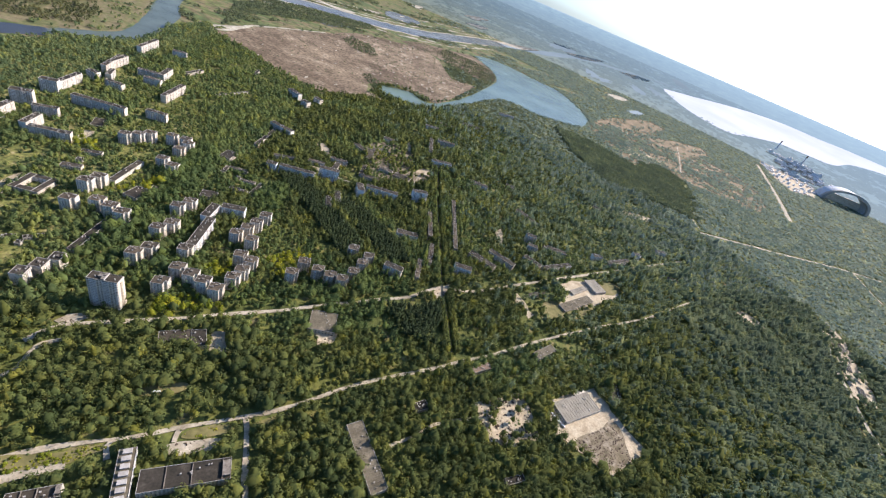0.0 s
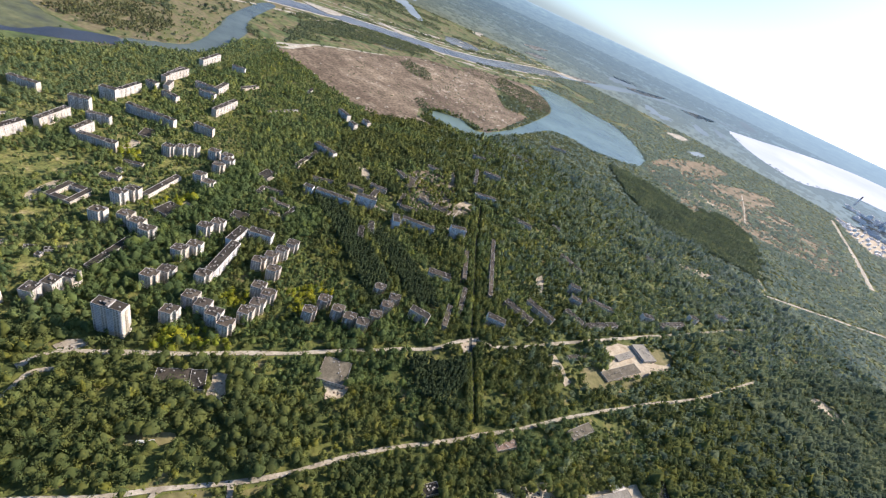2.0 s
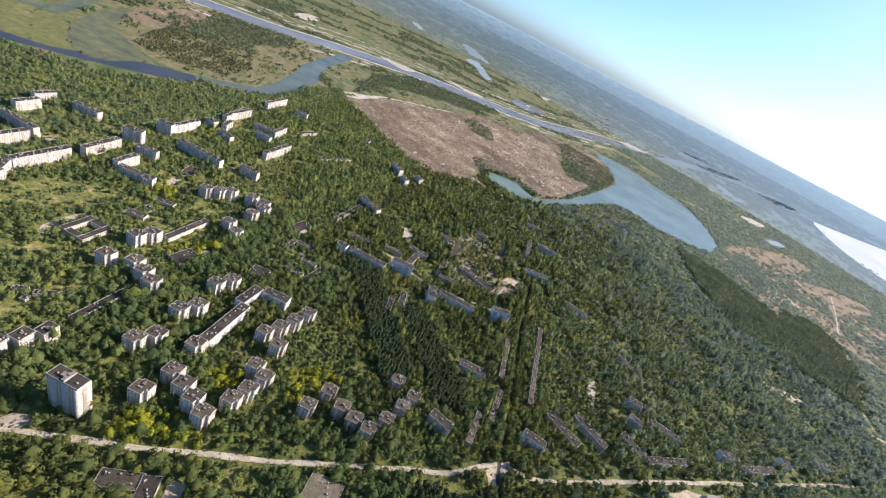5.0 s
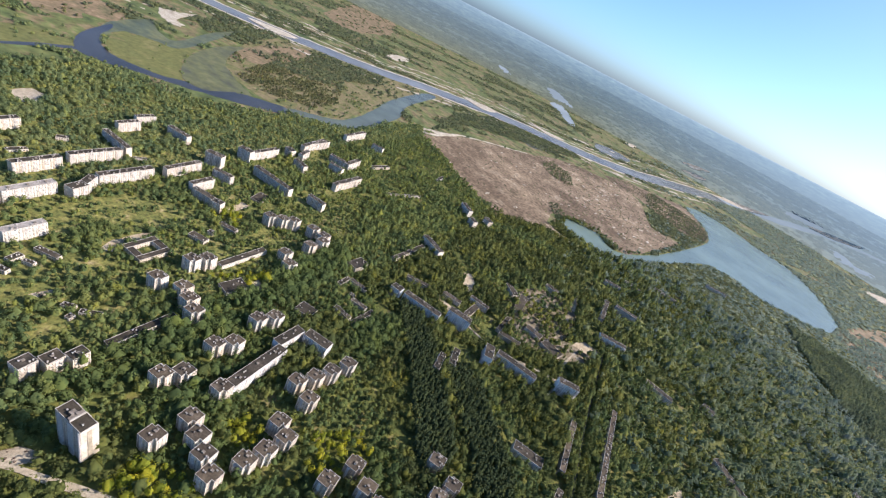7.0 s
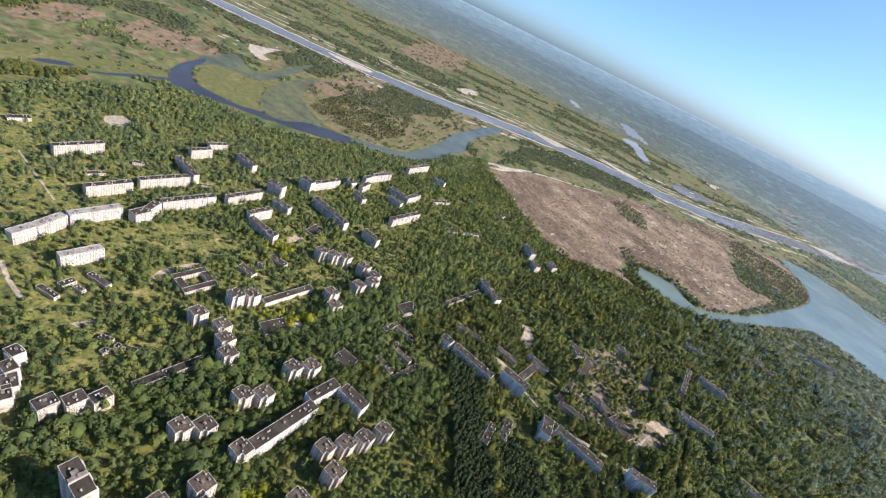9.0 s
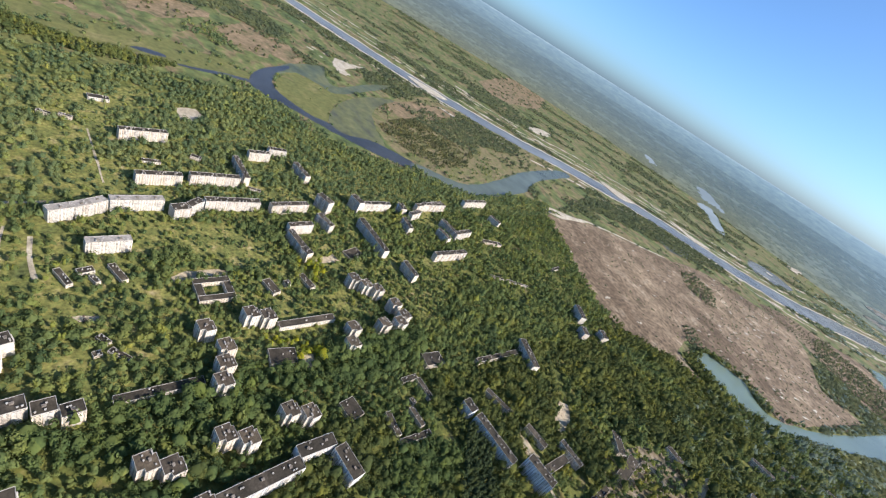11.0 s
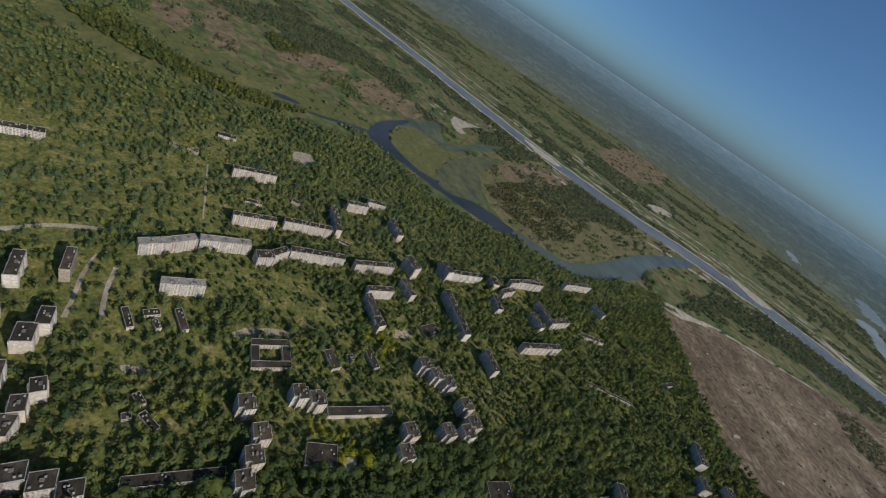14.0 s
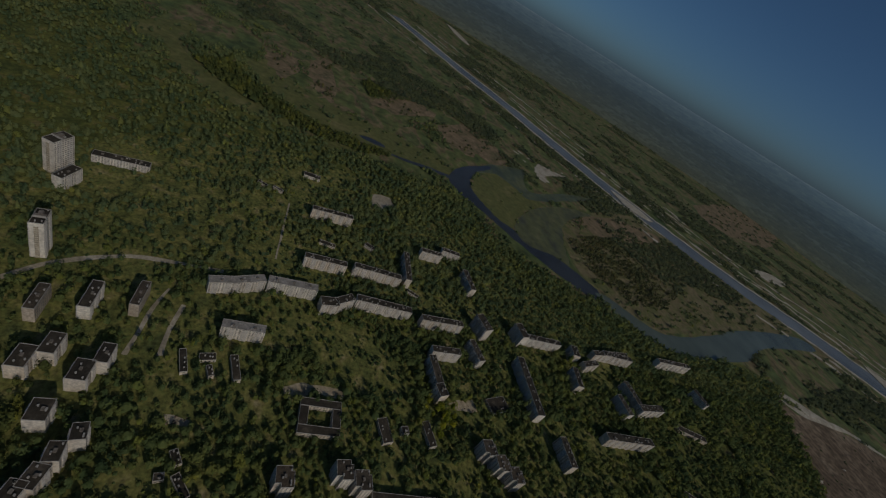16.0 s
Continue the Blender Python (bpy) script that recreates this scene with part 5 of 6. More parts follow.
def chimney(x, y, h, r):
    bx, by, bz = far_place(x, y)
    root = new("chimney")
    root.matrix_world = pose(bx, by, bz)
    tagged(root, "tall slender striped chimney of the power station", "chimney")
    for nm, z0, z1, mat in (("shaft", -5, h * 0.82, M_STEEL), ("top", h * 0.82, h, M_RUST)):
        verts, faces, n = [], [], 14
        for z in (z0, z1):
            k = r * (1 - 0.45 * max(0, z) / h)
            verts += [(k * math.cos(6.2832 * i / n), k * math.sin(6.2832 * i / n), z) for i in range(n)]
        faces = [(i, (i + 1) % n, n + (i + 1) % n, n + i) for i in range(n)] + [tuple(range(n, 2 * n))]
        mesh_object(nm, verts, faces, mat, root)


chimney(3790, 3660, 115, 8)
chimney(4200, 4420, 85, 8)

# ---- trees as woods ----
def free_of_things(x, y, margin):
    ok = np.ones(len(x), bool)
    for p in [LAKE, CHANNEL, CRESCENT, MARSH, MARSH2, POOL, FIELD, FIELD2, YARD, YARD3, GREYPAD, SAND_NE, PONDC, POND_E, *PONDS_FAR, *SANDS_FAR, PLANT, LAWN1, LAWN2, LAWN3, VERGE, *LAWNS] + [q for q in BARE if q not in (BARE1, BARE18, CENTRE, BARE11, BARE12, BARE16)]:
        ok &= ~inside(x, y, p)
    for pts, w in ROADS:
        ok &= line_distance(x, y, pts) > w / 2 + margin * (0.6 if w < 3.5 else 1) + (4.5 if pts is ROAD13 else (3.0 if pts in (ROAD3, ROAD19, ROAD20, ROAD21) else 0))
    ok &= line_distance(x, y, CREEK) > 9 + margin
    rw = np.interp(np.arange(len(RIVER)), range(len(RIVER)), np.interp(np.linspace(0, 1, len(RIVER)), np.linspace(0, 1, len(RIVER_W)), RIVER_W)).max()
    ok &= line_distance(x, y, RIVER) > rw * 0.58
    for bx, by, ang, ln, dp, fl in BLOCKS:
        c, s = math.cos(radians(ang)), math.sin(radians(ang))
        u, v = (x - bx) * c + (y - by) * s, -(x - bx) * s + (y - by) * c
        ok &= ~((abs(u) < ln / 2 + margin) & (abs(v) < dp / 2 + margin))
    return ok


def ragged_mesh(name, V, Fc, material):
    me = bpy.data.meshes.new(name)
    me.vertices.add(len(V))
    me.vertices.foreach_set("co", V.ravel())
    me.loops.add(3 * len(Fc))
    me.loops.foreach_set("vertex_index", Fc.ravel())
    me.polygons.add(len(Fc))
    me.polygons.foreach_set("loop_start", np.arange(len(Fc)) * 3)
    me.update(calc_edges=True)
    me.materials.append(material)
    return me


def leaf_sprays(rng, cx, cy, cz, rx, rz, count, size, pointed=0.0):
    """For each crown a cloak of small leaf sprays: one jagged triangle each, turned roughly outwards."""
    n = len(cx) * count
    X, Y, Z, RX, RZ = (np.repeat(np.broadcast_to(np.asarray(q, float), cx.shape), count) for q in (cx, cy, cz, rx, rz))
    a, u = rng.rand(n) * 6.283, rng.rand(n) * 1.35 - 0.35
    w = np.sqrt(1 - u * u)
    d = np.stack([w * np.cos(a), w * np.sin(a), u], 1)
    k = 0.8 + 0.3 * rng.rand(n)
    taper = 1 - pointed * np.clip(u, 0, 1)
    c = np.stack([X + RX * k * taper * d[:, 0], Y + RX * k * taper * d[:, 1], Z + RZ * k * d[:, 2]], 1)
    nrm = d + (0, 0, 0.12) + 0.42 * (rng.rand(n, 3) - 0.5)
    nrm /= np.linalg.norm(nrm, axis=1)[:, None]
    t1 = np.cross(nrm, rng.rand(n, 3) - 0.5)
    t1 /= np.linalg.norm(t1, axis=1)[:, None]
    t2 = np.cross(nrm, t1)
    s = (size * (0.6 + 0.8 * rng.rand(n)))[:, None]
    V = np.stack([c + t1 * s, c - 0.5 * t1 * s + 0.8 * t2 * s, c - 0.45 * t1 * s - 0.85 * t2 * s * (0.6 + 0.6 * rng.rand(n)[:, None])], 1).reshape(-1, 3)
    return V, np.arange(3 * n).reshape(-1, 3)


def scatter(name, x, y, radius, height, sprays, spray_size, material, label, seed, pointed=0.0):
    """Many crowns in one mesh: each crown is a ragged dome under a cloak of leaf sprays."""
    rng = np.random.RandomState(seed)
    n = len(x)
    b = 6.283 * np.arange(5) / 5
    iv = np.concatenate([np.stack([np.cos(b), np.sin(b), -0.45 + 0 * b], 1), [[0, 0, 0.9]]])
    jf = np.array([(i, (i + 1) % 5, 5) for i in range(5)])
    m = len(iv)
    shapes = np.array([iv * (1 + 0.6 * (rng.rand(m, 1) - 0.5)) + 0.25 * (rng.rand(m, 3) - 0.5) for _ in range(24)])
    v = shapes[rng.randint(0, 24, n)]
    a = rng.rand(n) * 6.283
    ca, sa = np.cos(a)[:, None], np.sin(a)[:, None]
    taper = 1 - pointed * np.clip(v[:, :, 2], -0.4, 1)
    core = 0.82 if sprays else 1.0
    rx, rz = radius * core, height * 0.42 * core
    X = x[:, None] + (v[:, :, 0] * ca - v[:, :, 1] * sa) * off_col(rx, n) * taper
    Y = y[:, None] + (v[:, :, 0] * sa + v[:, :, 1] * ca) * off_col(rx, n) * taper
    Z = off_col(height * 0.55, n) + v[:, :, 2] * off_col(rz, n)
    V = np.stack([X, Y, Z], 2).reshape(-1, 3)
    F = (jf[None] + (m * np.arange(n))[:, None, None]).reshape(-1, 3)
    if sprays:
        V2, F2 = leaf_sprays(rng, x, y, height * 0.55, radius, height * 0.45, sprays, spray_size, pointed)
        F = np.concatenate([F, F2 + len(V)])
        V = np.concatenate([V, V2])
    return tagged(new(name, ragged_mesh(name, V, F, material)), label, "woods", "", "stuff")


def off_col(a, n):
    return np.broadcast_to(np.asarray(a, float), (n,))[:, None]


def grid_points(spacing, r0, r1, seed):
    rng = np.random.RandomState(seed)
    g = np.arange(-r1, r1, spacing)
    x, y = (c.ravel() for c in np.meshgrid(g, g))
    x = x + spacing * 0.9 * (rng.rand(len(x)) - 0.5)
    y = y + spacing * 0.9 * (rng.rand(len(y)) - 0.5)
    r, a = np.hypot(x, y), np.degrees(np.arctan2(y, x)) % 360
    k = (r >= r0) & (r < r1) & ((a < 228) | (a > 340) & (r < 1650) | (r < 420))
    return x[k] + MID.x, y[k] + MID.y


def in_any(x, y, polys):
    r = np.zeros(len(x), bool)
    for p in polys:
        r |= inside(x, y, p)
    return r


def flood_plain(x, y):
    """1 where the wooded town ends and the open river plain begins."""
    return in_any(x, y, [PLAIN])


def trees_mesh(seed):
    """Trunk with limbs, and a crown of many small leaf clumps, for a tree about 10 m high."""
    rng = np.random.RandomState(seed)
    tv, tf = [], []

    def limb(p, q, r0, r1):
        k = len(tv)
        d = (Vector(q) - Vector(p)).normalized()
        u = d.orthogonal().normalized()
        w = d.cross(u)
        for c, r in ((p, r0), (q, r1)):
            tv.extend(tuple(Vector(c) + (u * math.cos(6.2832 * i / 6) + w * math.sin(6.2832 * i / 6)) * r) for i in range(6))
        tf.extend((k + i, k + (i + 1) % 6, k + 6 + (i + 1) % 6, k + 6 + i) for i in range(6))

    limb((0, 0, -0.3), (0.1, 0.1, 5.0), 0.28, 0.16)
    limb((0.1, 0.1, 5.0), (0.2, 0.0, 8.0), 0.16, 0.06)
    for i in range(4):
        a = 1.57 * i + rng.rand()
        limb((0.1, 0.1, 3.2 + 0.5 * i), (2.2 * math.cos(a), 2.2 * math.sin(a), 5.5 + 0.4 * i), 0.12, 0.04)
    a, z = rng.rand(11) * 6.283, (np.arange(11) + rng.rand(11)) / 11
    rr = 2.3 * np.sqrt(rng.rand(11)) * np.sin(np.pi * (0.2 + 0.68 * z)) ** 0.7
    V, F = leaf_sprays(rng, rr * np.cos(a), rr * np.sin(a), 3.4 + 6.0 * z, 1.5 + 0.8 * rng.rand(11), 1.2 + 0.5 * rng.rand(11), 38, 0.62)
    cv, cf = [tuple(p) for p in V], [tuple(int(i) for i in q) for q in F]
    return tv, tf, cv, cf


def single_trees(x, y, size):
    kinds = []
    for k in range(6):
        tv, tf, cv, cf = trees_mesh(50 + k)
        root = new("tree")
        tagged(root, "broadleaf tree with a ragged green crown beside the road", "tree", "trees near the works")
        mesh_object("trunk", tv, tf, M_BARK, root)
        mesh_object("crown", cv, cf, M_DARKLEAF, root)
        kinds.append(root)
    for i in range(len(x)):
        s = size[i]
        m = pose(x[i], y[i], 0, 0, 0, (i * 77) % 360)
        root = kinds[i % 6]
        if i < 6:
            root.matrix_world = m @ Matrix.Scale(s, 4)
        else:
            c = copy_thing(root, m)
            c.scale = (s, s, s * 1.05)


def near_mask(x, y):
    """The woods that the flight passes close by."""
    return (np.hypot(x + 100, y - 230) < 560) | (np.hypot(x + 330, y - 350) < 660)


def river_land(x, y, d):
    """How thickly trees stand on the banks, meadows and belts along the river."""
    d = np.where(in_any(x, y, [GREENISLE, WETGREEN, MARSH2]), 0.012, d)
    clumps = smooth_noise(x, y, 46, 28) + 0.5 * smooth_noise(x, y, 15, 29)
    d = np.where(in_any(x, y, [OXBOWLAND]), 0.06 + 0.25 * (clumps > 0.9), d)
    d = np.where(in_any(x, y, [OXBOWSCRUB]), np.where(clumps > 0.5, 0.85, 0.3), d)
    d = np.where(in_any(x, y, MEADOWS), 0.05 + 0.5 * (clumps > 1.08), d)
    d = np.where(in_any(x, y, HEATHS), 0.05 + 0.3 * (clumps > 0.95), d)
    return np.where(in_any(x, y, [OXBOWGREEN, RIVERWOOD, EASTWOOD, DARKBELT, BAND, BAND2]), 0.97, d)


def build_woods():
    for spacing, r0, r1, nm, seed in ((7.4, 0, 700, "woods_near", 5), (8.0, 700, 1500, "woods_middle", 6)):
        x, y = grid_points(spacing, r0, r1, seed)
        k = free_of_things(x, y, 1.6)
        x, y = x[k], y[k]
        rng = np.random.RandomState(seed + 40)
        dens = 0.62 + 0.7 * smooth_noise(x, y, 46, 3) + 0.25 * smooth_noise(x, y, 17, 4)
        grass = smooth_noise(x, y, 30, 31) + 0.25 * smooth_noise(x, y, 11, 32) > np.where(x < -600, 0.9, np.where(x < -350, 0.82, np.where(y < 345, 1.04, np.where(x > -80, 0.9, 1.02))))
        dens = np.where((y < 372) & (x > -330), 0.75 * dens + 0.15, np.where((x > -340) & (x < 60) & (y < 680), dens + 0.25, dens))
        dens = np.where(grass, np.where(x < -350, 0.45, 0.2), np.where((x < -350) & (x > -900), 0.85 * dens + 0.08, dens))
        dens = np.where(in_any(x, y, GLADES), 0.32, dens)
        dens = np.where(in_any(x, y, [SQUARE, EASTHEATH]), 0.6, np.where(in_any(x, y, [BARE1, BARE18, CENTRE, BARE11, BARE12, BARE16]), 0.45, np.where(in_any(x, y, [YARD2]), 0.22, dens)))
        dens = np.where(in_any(x, y, [BELT, BELT2]) | in_any(x, y, LIMES), 1.2, dens)
        plain = flood_plain(x, y)
        dens = np.where((x < -470) & (y < 470) & ~in_any(x, y, [BELT]), 0.62 * dens, dens)
        dens = np.where(plain, 0.015 + 0.85 * (smooth_noise(x * 0.8 + y * 0.6, (y * 0.8 - x * 0.6) * 2.0, 130, 8) + 0.3 * smooth_noise(x, y, 24, 18) > 0.8) * (0.4 + smooth_noise(x, y, 26, 9)), dens)
        dens = river_land(x, y, dens)
        pine = in_any(x, y, PINES)
        bare = in_any(x, y, [BARE11, BARE12])
        band = in_any(x, y, [BAND, BAND2, DARKBELT, OXBOWGREEN])
        dens = np.where(in_any(x, y, [DARKWOOD]), np.where(bare, 0.14, 0.8), np.where(band, 1.0, dens))
        k = (rng.rand(len(x)) < dens) & ~pine
        x, y, plain, band = x[k], y[k], plain[k], band[k]
        dark = in_any(x, y, [DARKWOOD])
        big = (y < 372 - 0.1 * abs(x - 100)) & (x + 60 * smooth_noise(x, y, 70, 92) > -430) | dark | band | in_any(x, y, [BELT, BELT2]) | (x > -260) & ~plain & (smooth_noise(x, y, 75, 71) + 0.3 * smooth_noise(x, y, 20, 72) > 0.52)
        size = (0.55 + 0.75 * rng.rand(len(x)) ** 1.4) * (0.65 + 0.7 * smooth_noise(x, y, 55, 11)) * np.where(dark, 1.45, np.where(plain & ~band, 0.7, np.where(in_any(x, y, [BELT, BELT2]), 1.3, np.where((y < 372) & big, 1.34, np.where(big, 1.22, np.where(x < -620, 0.8, np.where(x < -350, 0.86, 0.98)))))))
        rad, hgt = (5.1 if nm == "woods_near" else 5.7) * size, 11.6 * size ** 0.8 * (0.75 + 0.5 * rng.rand(len(x)))
        hgt = hgt * np.where((x > -60) & (y > 480) & ~plain, 1.18, 1.0)
        tall = rng.rand(len(x)) < np.where(plain, 0.0, np.where(dark, 0.1, 0.2))
        rad, hgt = np.where(tall, rad * 0.7, rad), np.where(tall, hgt * 1.35, hgt)
        small = in_any(x, y, GLADES) | (x < -350) & (smooth_noise(x, y, 30, 31) > 0.78)
        rad, hgt = np.where(dark, rad * 1.1, np.where(small, rad * 0.66, rad)), np.where(small, hgt * 0.72, hgt)
        lime = in_any(x + 14 * (smooth_noise(x, y, 12, 93) - 0.5), y, LIMES) & (rng.rand(len(x)) < 0.82)
        brown = in_any(x, y, [OXBOWSCRUB, *HEATHS])
        east = ~plain & ~lime & ~brown & ~dark & (x + 0.3 * y + 160 * smooth_noise(x, y, 110, 95) + 700 * (rng.rand(len(x)) - 0.5) > 760)
        near = nm == "woods_near"
        if near:
            pool = np.where((y < 330) & (x > -260) & (x < 420) & (np.hypot(x, y) > 60))[0]
            pick = pool[rng.permutation(len(pool))[:280]]
            single_trees(x[pick], y[pick], (hgt[pick] * 0.1).clip(0.6, 1.4))
            keep = np.ones(len(x), bool)
            keep[pick] = False
            x, y, rad, hgt, big, lime, brown, east, dark = x[keep], y[keep], rad[keep], hgt[keep], big[keep], lime[keep], brown[keep], east[keep], dark[keep]
        # trees that take the palest haze-coloured leaves
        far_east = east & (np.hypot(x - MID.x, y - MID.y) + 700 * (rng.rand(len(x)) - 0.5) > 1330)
        near_dark = dark & (x + 420 * (rng.rand(len(x)) - 0.5) < 640)
        west = ~near_mask(x, y) if near else near_mask(x, y)
        lime &= ~brown
        belt = (in_any(x, y, [BELT, BELT2]) | (x > -270) & (x < 90) & (y > 378) & (y < np.where(x > -150, 555, 720)) & (smooth_noise(x, y, 38, 73) > 0.4)) & ~lime & ~brown & ~east
        big = (big & ~dark | near_dark) & ~lime & ~brown & ~east & ~belt
        young = ~big & ~dark & ~lime & ~brown & (x + 40 * smooth_noise(x, y, 60, 91) < -610)
        for name, k, mat, lab in ((nm, ~big & ~young & ~lime & ~brown & ~east & ~dark & ~belt, M_LEAF, "bright green broadleaf woods grown over the town"), ("lime_woods", lime, M_LIMELEAF, "sunny lime-green groves between the blocks"), ("belt_woods", belt, M_BELTLEAF, "dense rich green belt of closed canopy"), ("deep_woods", dark & ~near_dark & ~lime & ~brown & ~belt, M_SHADELEAF, "deep green closed woods beside the works"), ("east_woods", far_east, M_EASTFAR, "far woods towards the power station, haze in their leaf colour"), ("east_woods", east & ~far_east, M_EASTLEAF, "mixed woods towards the power station, leaves tinted with haze"), ("brown_scrub", brown, M_SCRUBLEAF, "brown-green scrub on the river meadows"), ("dark_woods", big, M_DARKLEAF, "dense dark green mixed woods"), ("young_woods", young, M_YOUNGLEAF, "light green young woods west of the blocks")):
            for part_k, fine in ((k & west, not near), (k & ~west, near)):
                if part_k.any():
                    scatter(name, x[part_k], y[part_k], rad[part_k], hgt[part_k], 46 if fine else 15, 1.0 if fine else 1.7, mat, lab, seed)
    line = curve_open(AVE, 30)
    rng = np.random.RandomState(55)
    px, py = [], []
    for p, q in zip(line, line[1:]):
        d = (q - p).normalized()
        for off in (-10.0, -5.4, 5.4, 10.0):
            px.append(p.x - d.y * off + rng.uniform(-1, 1))
            py.append(p.y + d.x * off + rng.uniform(-1, 1))
    px, py = np.array(px), np.array(py)
    keep = free_of_things(px, py, 0.8)
    px, py = px[keep], py[keep]
    scatter("avenue_trees", px, py, 2.9 + 1.3 * rng.rand(len(px)), 9.5 + 3 * rng.rand(len(px)), 20, 1.1, M_DARKLEAF, "rows of tall trees along the avenue", 57, 0.2)
    for k, strip in enumerate(PINES):
        xs, ys = [p[0] for p in strip], [p[1] for p in strip]
        gap = 4.8 if k < 2 or k == 3 else 7.5
        gx, gy = (c.ravel() for c in np.meshgrid(np.arange(min(xs), max(xs), gap), np.arange(min(ys), max(ys), gap)))
        rng = np.random.RandomState(60 + k)
        gx, gy = gx + gap * 0.95 * (rng.rand(len(gx)) - 0.5), gy + gap * 0.95 * (rng.rand(len(gx)) - 0.5)
        rag = 7 * gap * (smooth_noise(gx, gy, 5 * gap, 61) - 0.5) if k > 1 else 0
        keep = inside(gx + rag, gy - rag, strip) & free_of_things(gx, gy, 2.0)
        gx, gy = gx[keep], gy[keep]
        scatter("pine_woods", gx, gy, gap * (0.6 + 0.2 * rng.rand(len(gx))), 15.0 + 3.0 * rng.rand(len(gx)), 14 if gap < 6 else 5, 0.26 * gap, M_SHADELEAF if k == 2 else M_PINE, "dark planted rows of tall pines", 80 + k, 0.25)
    x, y = grid_points(5.0, 0, 800, 9)
    k = free_of_things(x, y, 1.5)
    x, y = x[k], y[k]
    rng = np.random.RandomState(99)
    k = rng.rand(len(x)) < 0.1 + 0.35 * (smooth_noise(x, y, 21, 41) > 0.6)
    x, y = x[k], y[k]
    size = 0.4 + rng.rand(len(x))
    scatter("scrub", x, y, 1.7 * size, 2.2 * size, 3, 1.2, M_LEAF, "low green scrub between the trees", 12)
    rng = np.random.RandomState(97)
    x, y = grid_points(2.6, 0, 420, 19)
    k = inside(x, y, VERGE) & (smooth_noise(x, y, 9, 42) > 0.42) | in_any(x, y, [LAWN1, LAWN3]) & (smooth_noise(x, y, 6, 43) > 0.72)
    x, y = x[k], y[k]
    size = 0.5 + rng.rand(len(x)) ** 2
    scatter("verge_scrub", x, y, 1.5 * size, 2.4 * size, 12, 0.6, M_LIMELEAF, "low sunny scrub on the verge beside the works", 14)
    x, y = SCHOOL[0] + 11 * (2 * rng.rand(14) - 1), SCHOOL[1] + 9 * (2 * rng.rand(14) - 1)
    scatter("courtyard_trees", x, y, 1.6 + 1.2 * rng.rand(14), 4 + 2.5 * rng.rand(14), 24, 0.6, M_LEAF, "young trees grown up in the school courtyard", 16)
    tx, ty = [], []
    for pts, w in ((ROAD1, 6), (ROAD2, 5), (ROAD3, 6), (ROAD19, 6)):
        line = curve_open(pts, 12)
        for p, q in zip(line, line[1:]):
            d = (q - p).normalized()
            for j in range(max(1, int((q - p).length / 2.2))):
                c = p.lerp(q, rng.rand())
                off = (w / 2 + rng.uniform(-1.3, 1.6)) * (1 if rng.rand() < 0.5 else -1)
                if c.length < 620:
                    tx.append(c.x - d.y * off)
                    ty.append(c.y + d.x * off)
    tx, ty = np.array(tx), np.array(ty)
    scatter("roadside_tufts", tx, ty, 0.5 + 0.8 * rng.rand(len(tx)), 1.6 + 0.9 * rng.rand(len(tx)), 6, 0.5, M_LEAF, "tufts of grass and seedlings creeping over the road edge", 15)
    rng = np.random.RandomState(98)
    x, y = grid_points(11, 1200, 2600, 10)
    thick = in_any(x, y, [PENWOOD, INLETWOOD, MIDSCRUB])
    k = in_any(x, y, [FIELD, FIELD2, PENINSULA]) & (rng.rand(len(x)) < 0.05 + 0.16 * (x + 0.15 * y > 120) + 0.3 * (smooth_noise(x, y, 70, 44) + 0.3 * smooth_noise(x, y, 22, 46) > 0.98) + 0.6 * inside(x, y, FIELD2) * (smooth_noise(x, y, 60, 45) > 0.45)) | thick & (rng.rand(len(x)) < np.where(inside(x, y, PENWOOD), 0.35 + 0.6 * (smooth_noise(x, y, 45, 47) > 0.4), 0.95)) & ~inside(x, y, LAKE)
    x, y, thick = x[k], y[k], thick[k]
    size = (0.28 + 0.5 * rng.rand(len(x)) ** 2) * np.where(thick, 2.2, 1.0)
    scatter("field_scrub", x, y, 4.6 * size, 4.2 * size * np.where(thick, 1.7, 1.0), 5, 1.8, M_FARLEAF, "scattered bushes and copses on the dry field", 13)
    for spacing, r0, r1, nm, seed in ((11.5, 1500, 2500, "woods_beyond_lake", 7), (20.0, 2500, 4325, "woods_far", 17)):
        x, y = grid_points(spacing, r0, r1, seed)
        k = free_of_things(x, y, 6)
        x, y = x[k], y[k]
        rng = np.random.RandomState(seed + 70)
        plain = flood_plain(x, y)
        d = np.where(plain, np.where(smooth_noise(x * 0.8 + y * 0.6, (y * 0.8 - x * 0.6) * 2.2, 260, 21) + 0.4 * smooth_noise(x, y, 60, 22) > 0.82, 0.85, 0.025), 0.7 + 0.45 * smooth_noise(x, y, 120, 25))
        d = river_land(x, y, np.where(in_any(x, y, [EASTHEATH]), 0.3 + 0.65 * (smooth_noise(x, y, 90, 23) > 0.5), d))
        pine = in_any(x, y, PINES)
        k = (rng.rand(len(x)) < d) & ~pine
        x, y = x[k], y[k]
        size = 0.6 + 0.7 * rng.rand(len(x))
        rad, hgt = spacing * 0.66 * size, (7 + 0.06 * spacing) * size
        # haze colour thickens eastwards: more trees get the paler leaves
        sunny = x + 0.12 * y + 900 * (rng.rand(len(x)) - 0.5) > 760
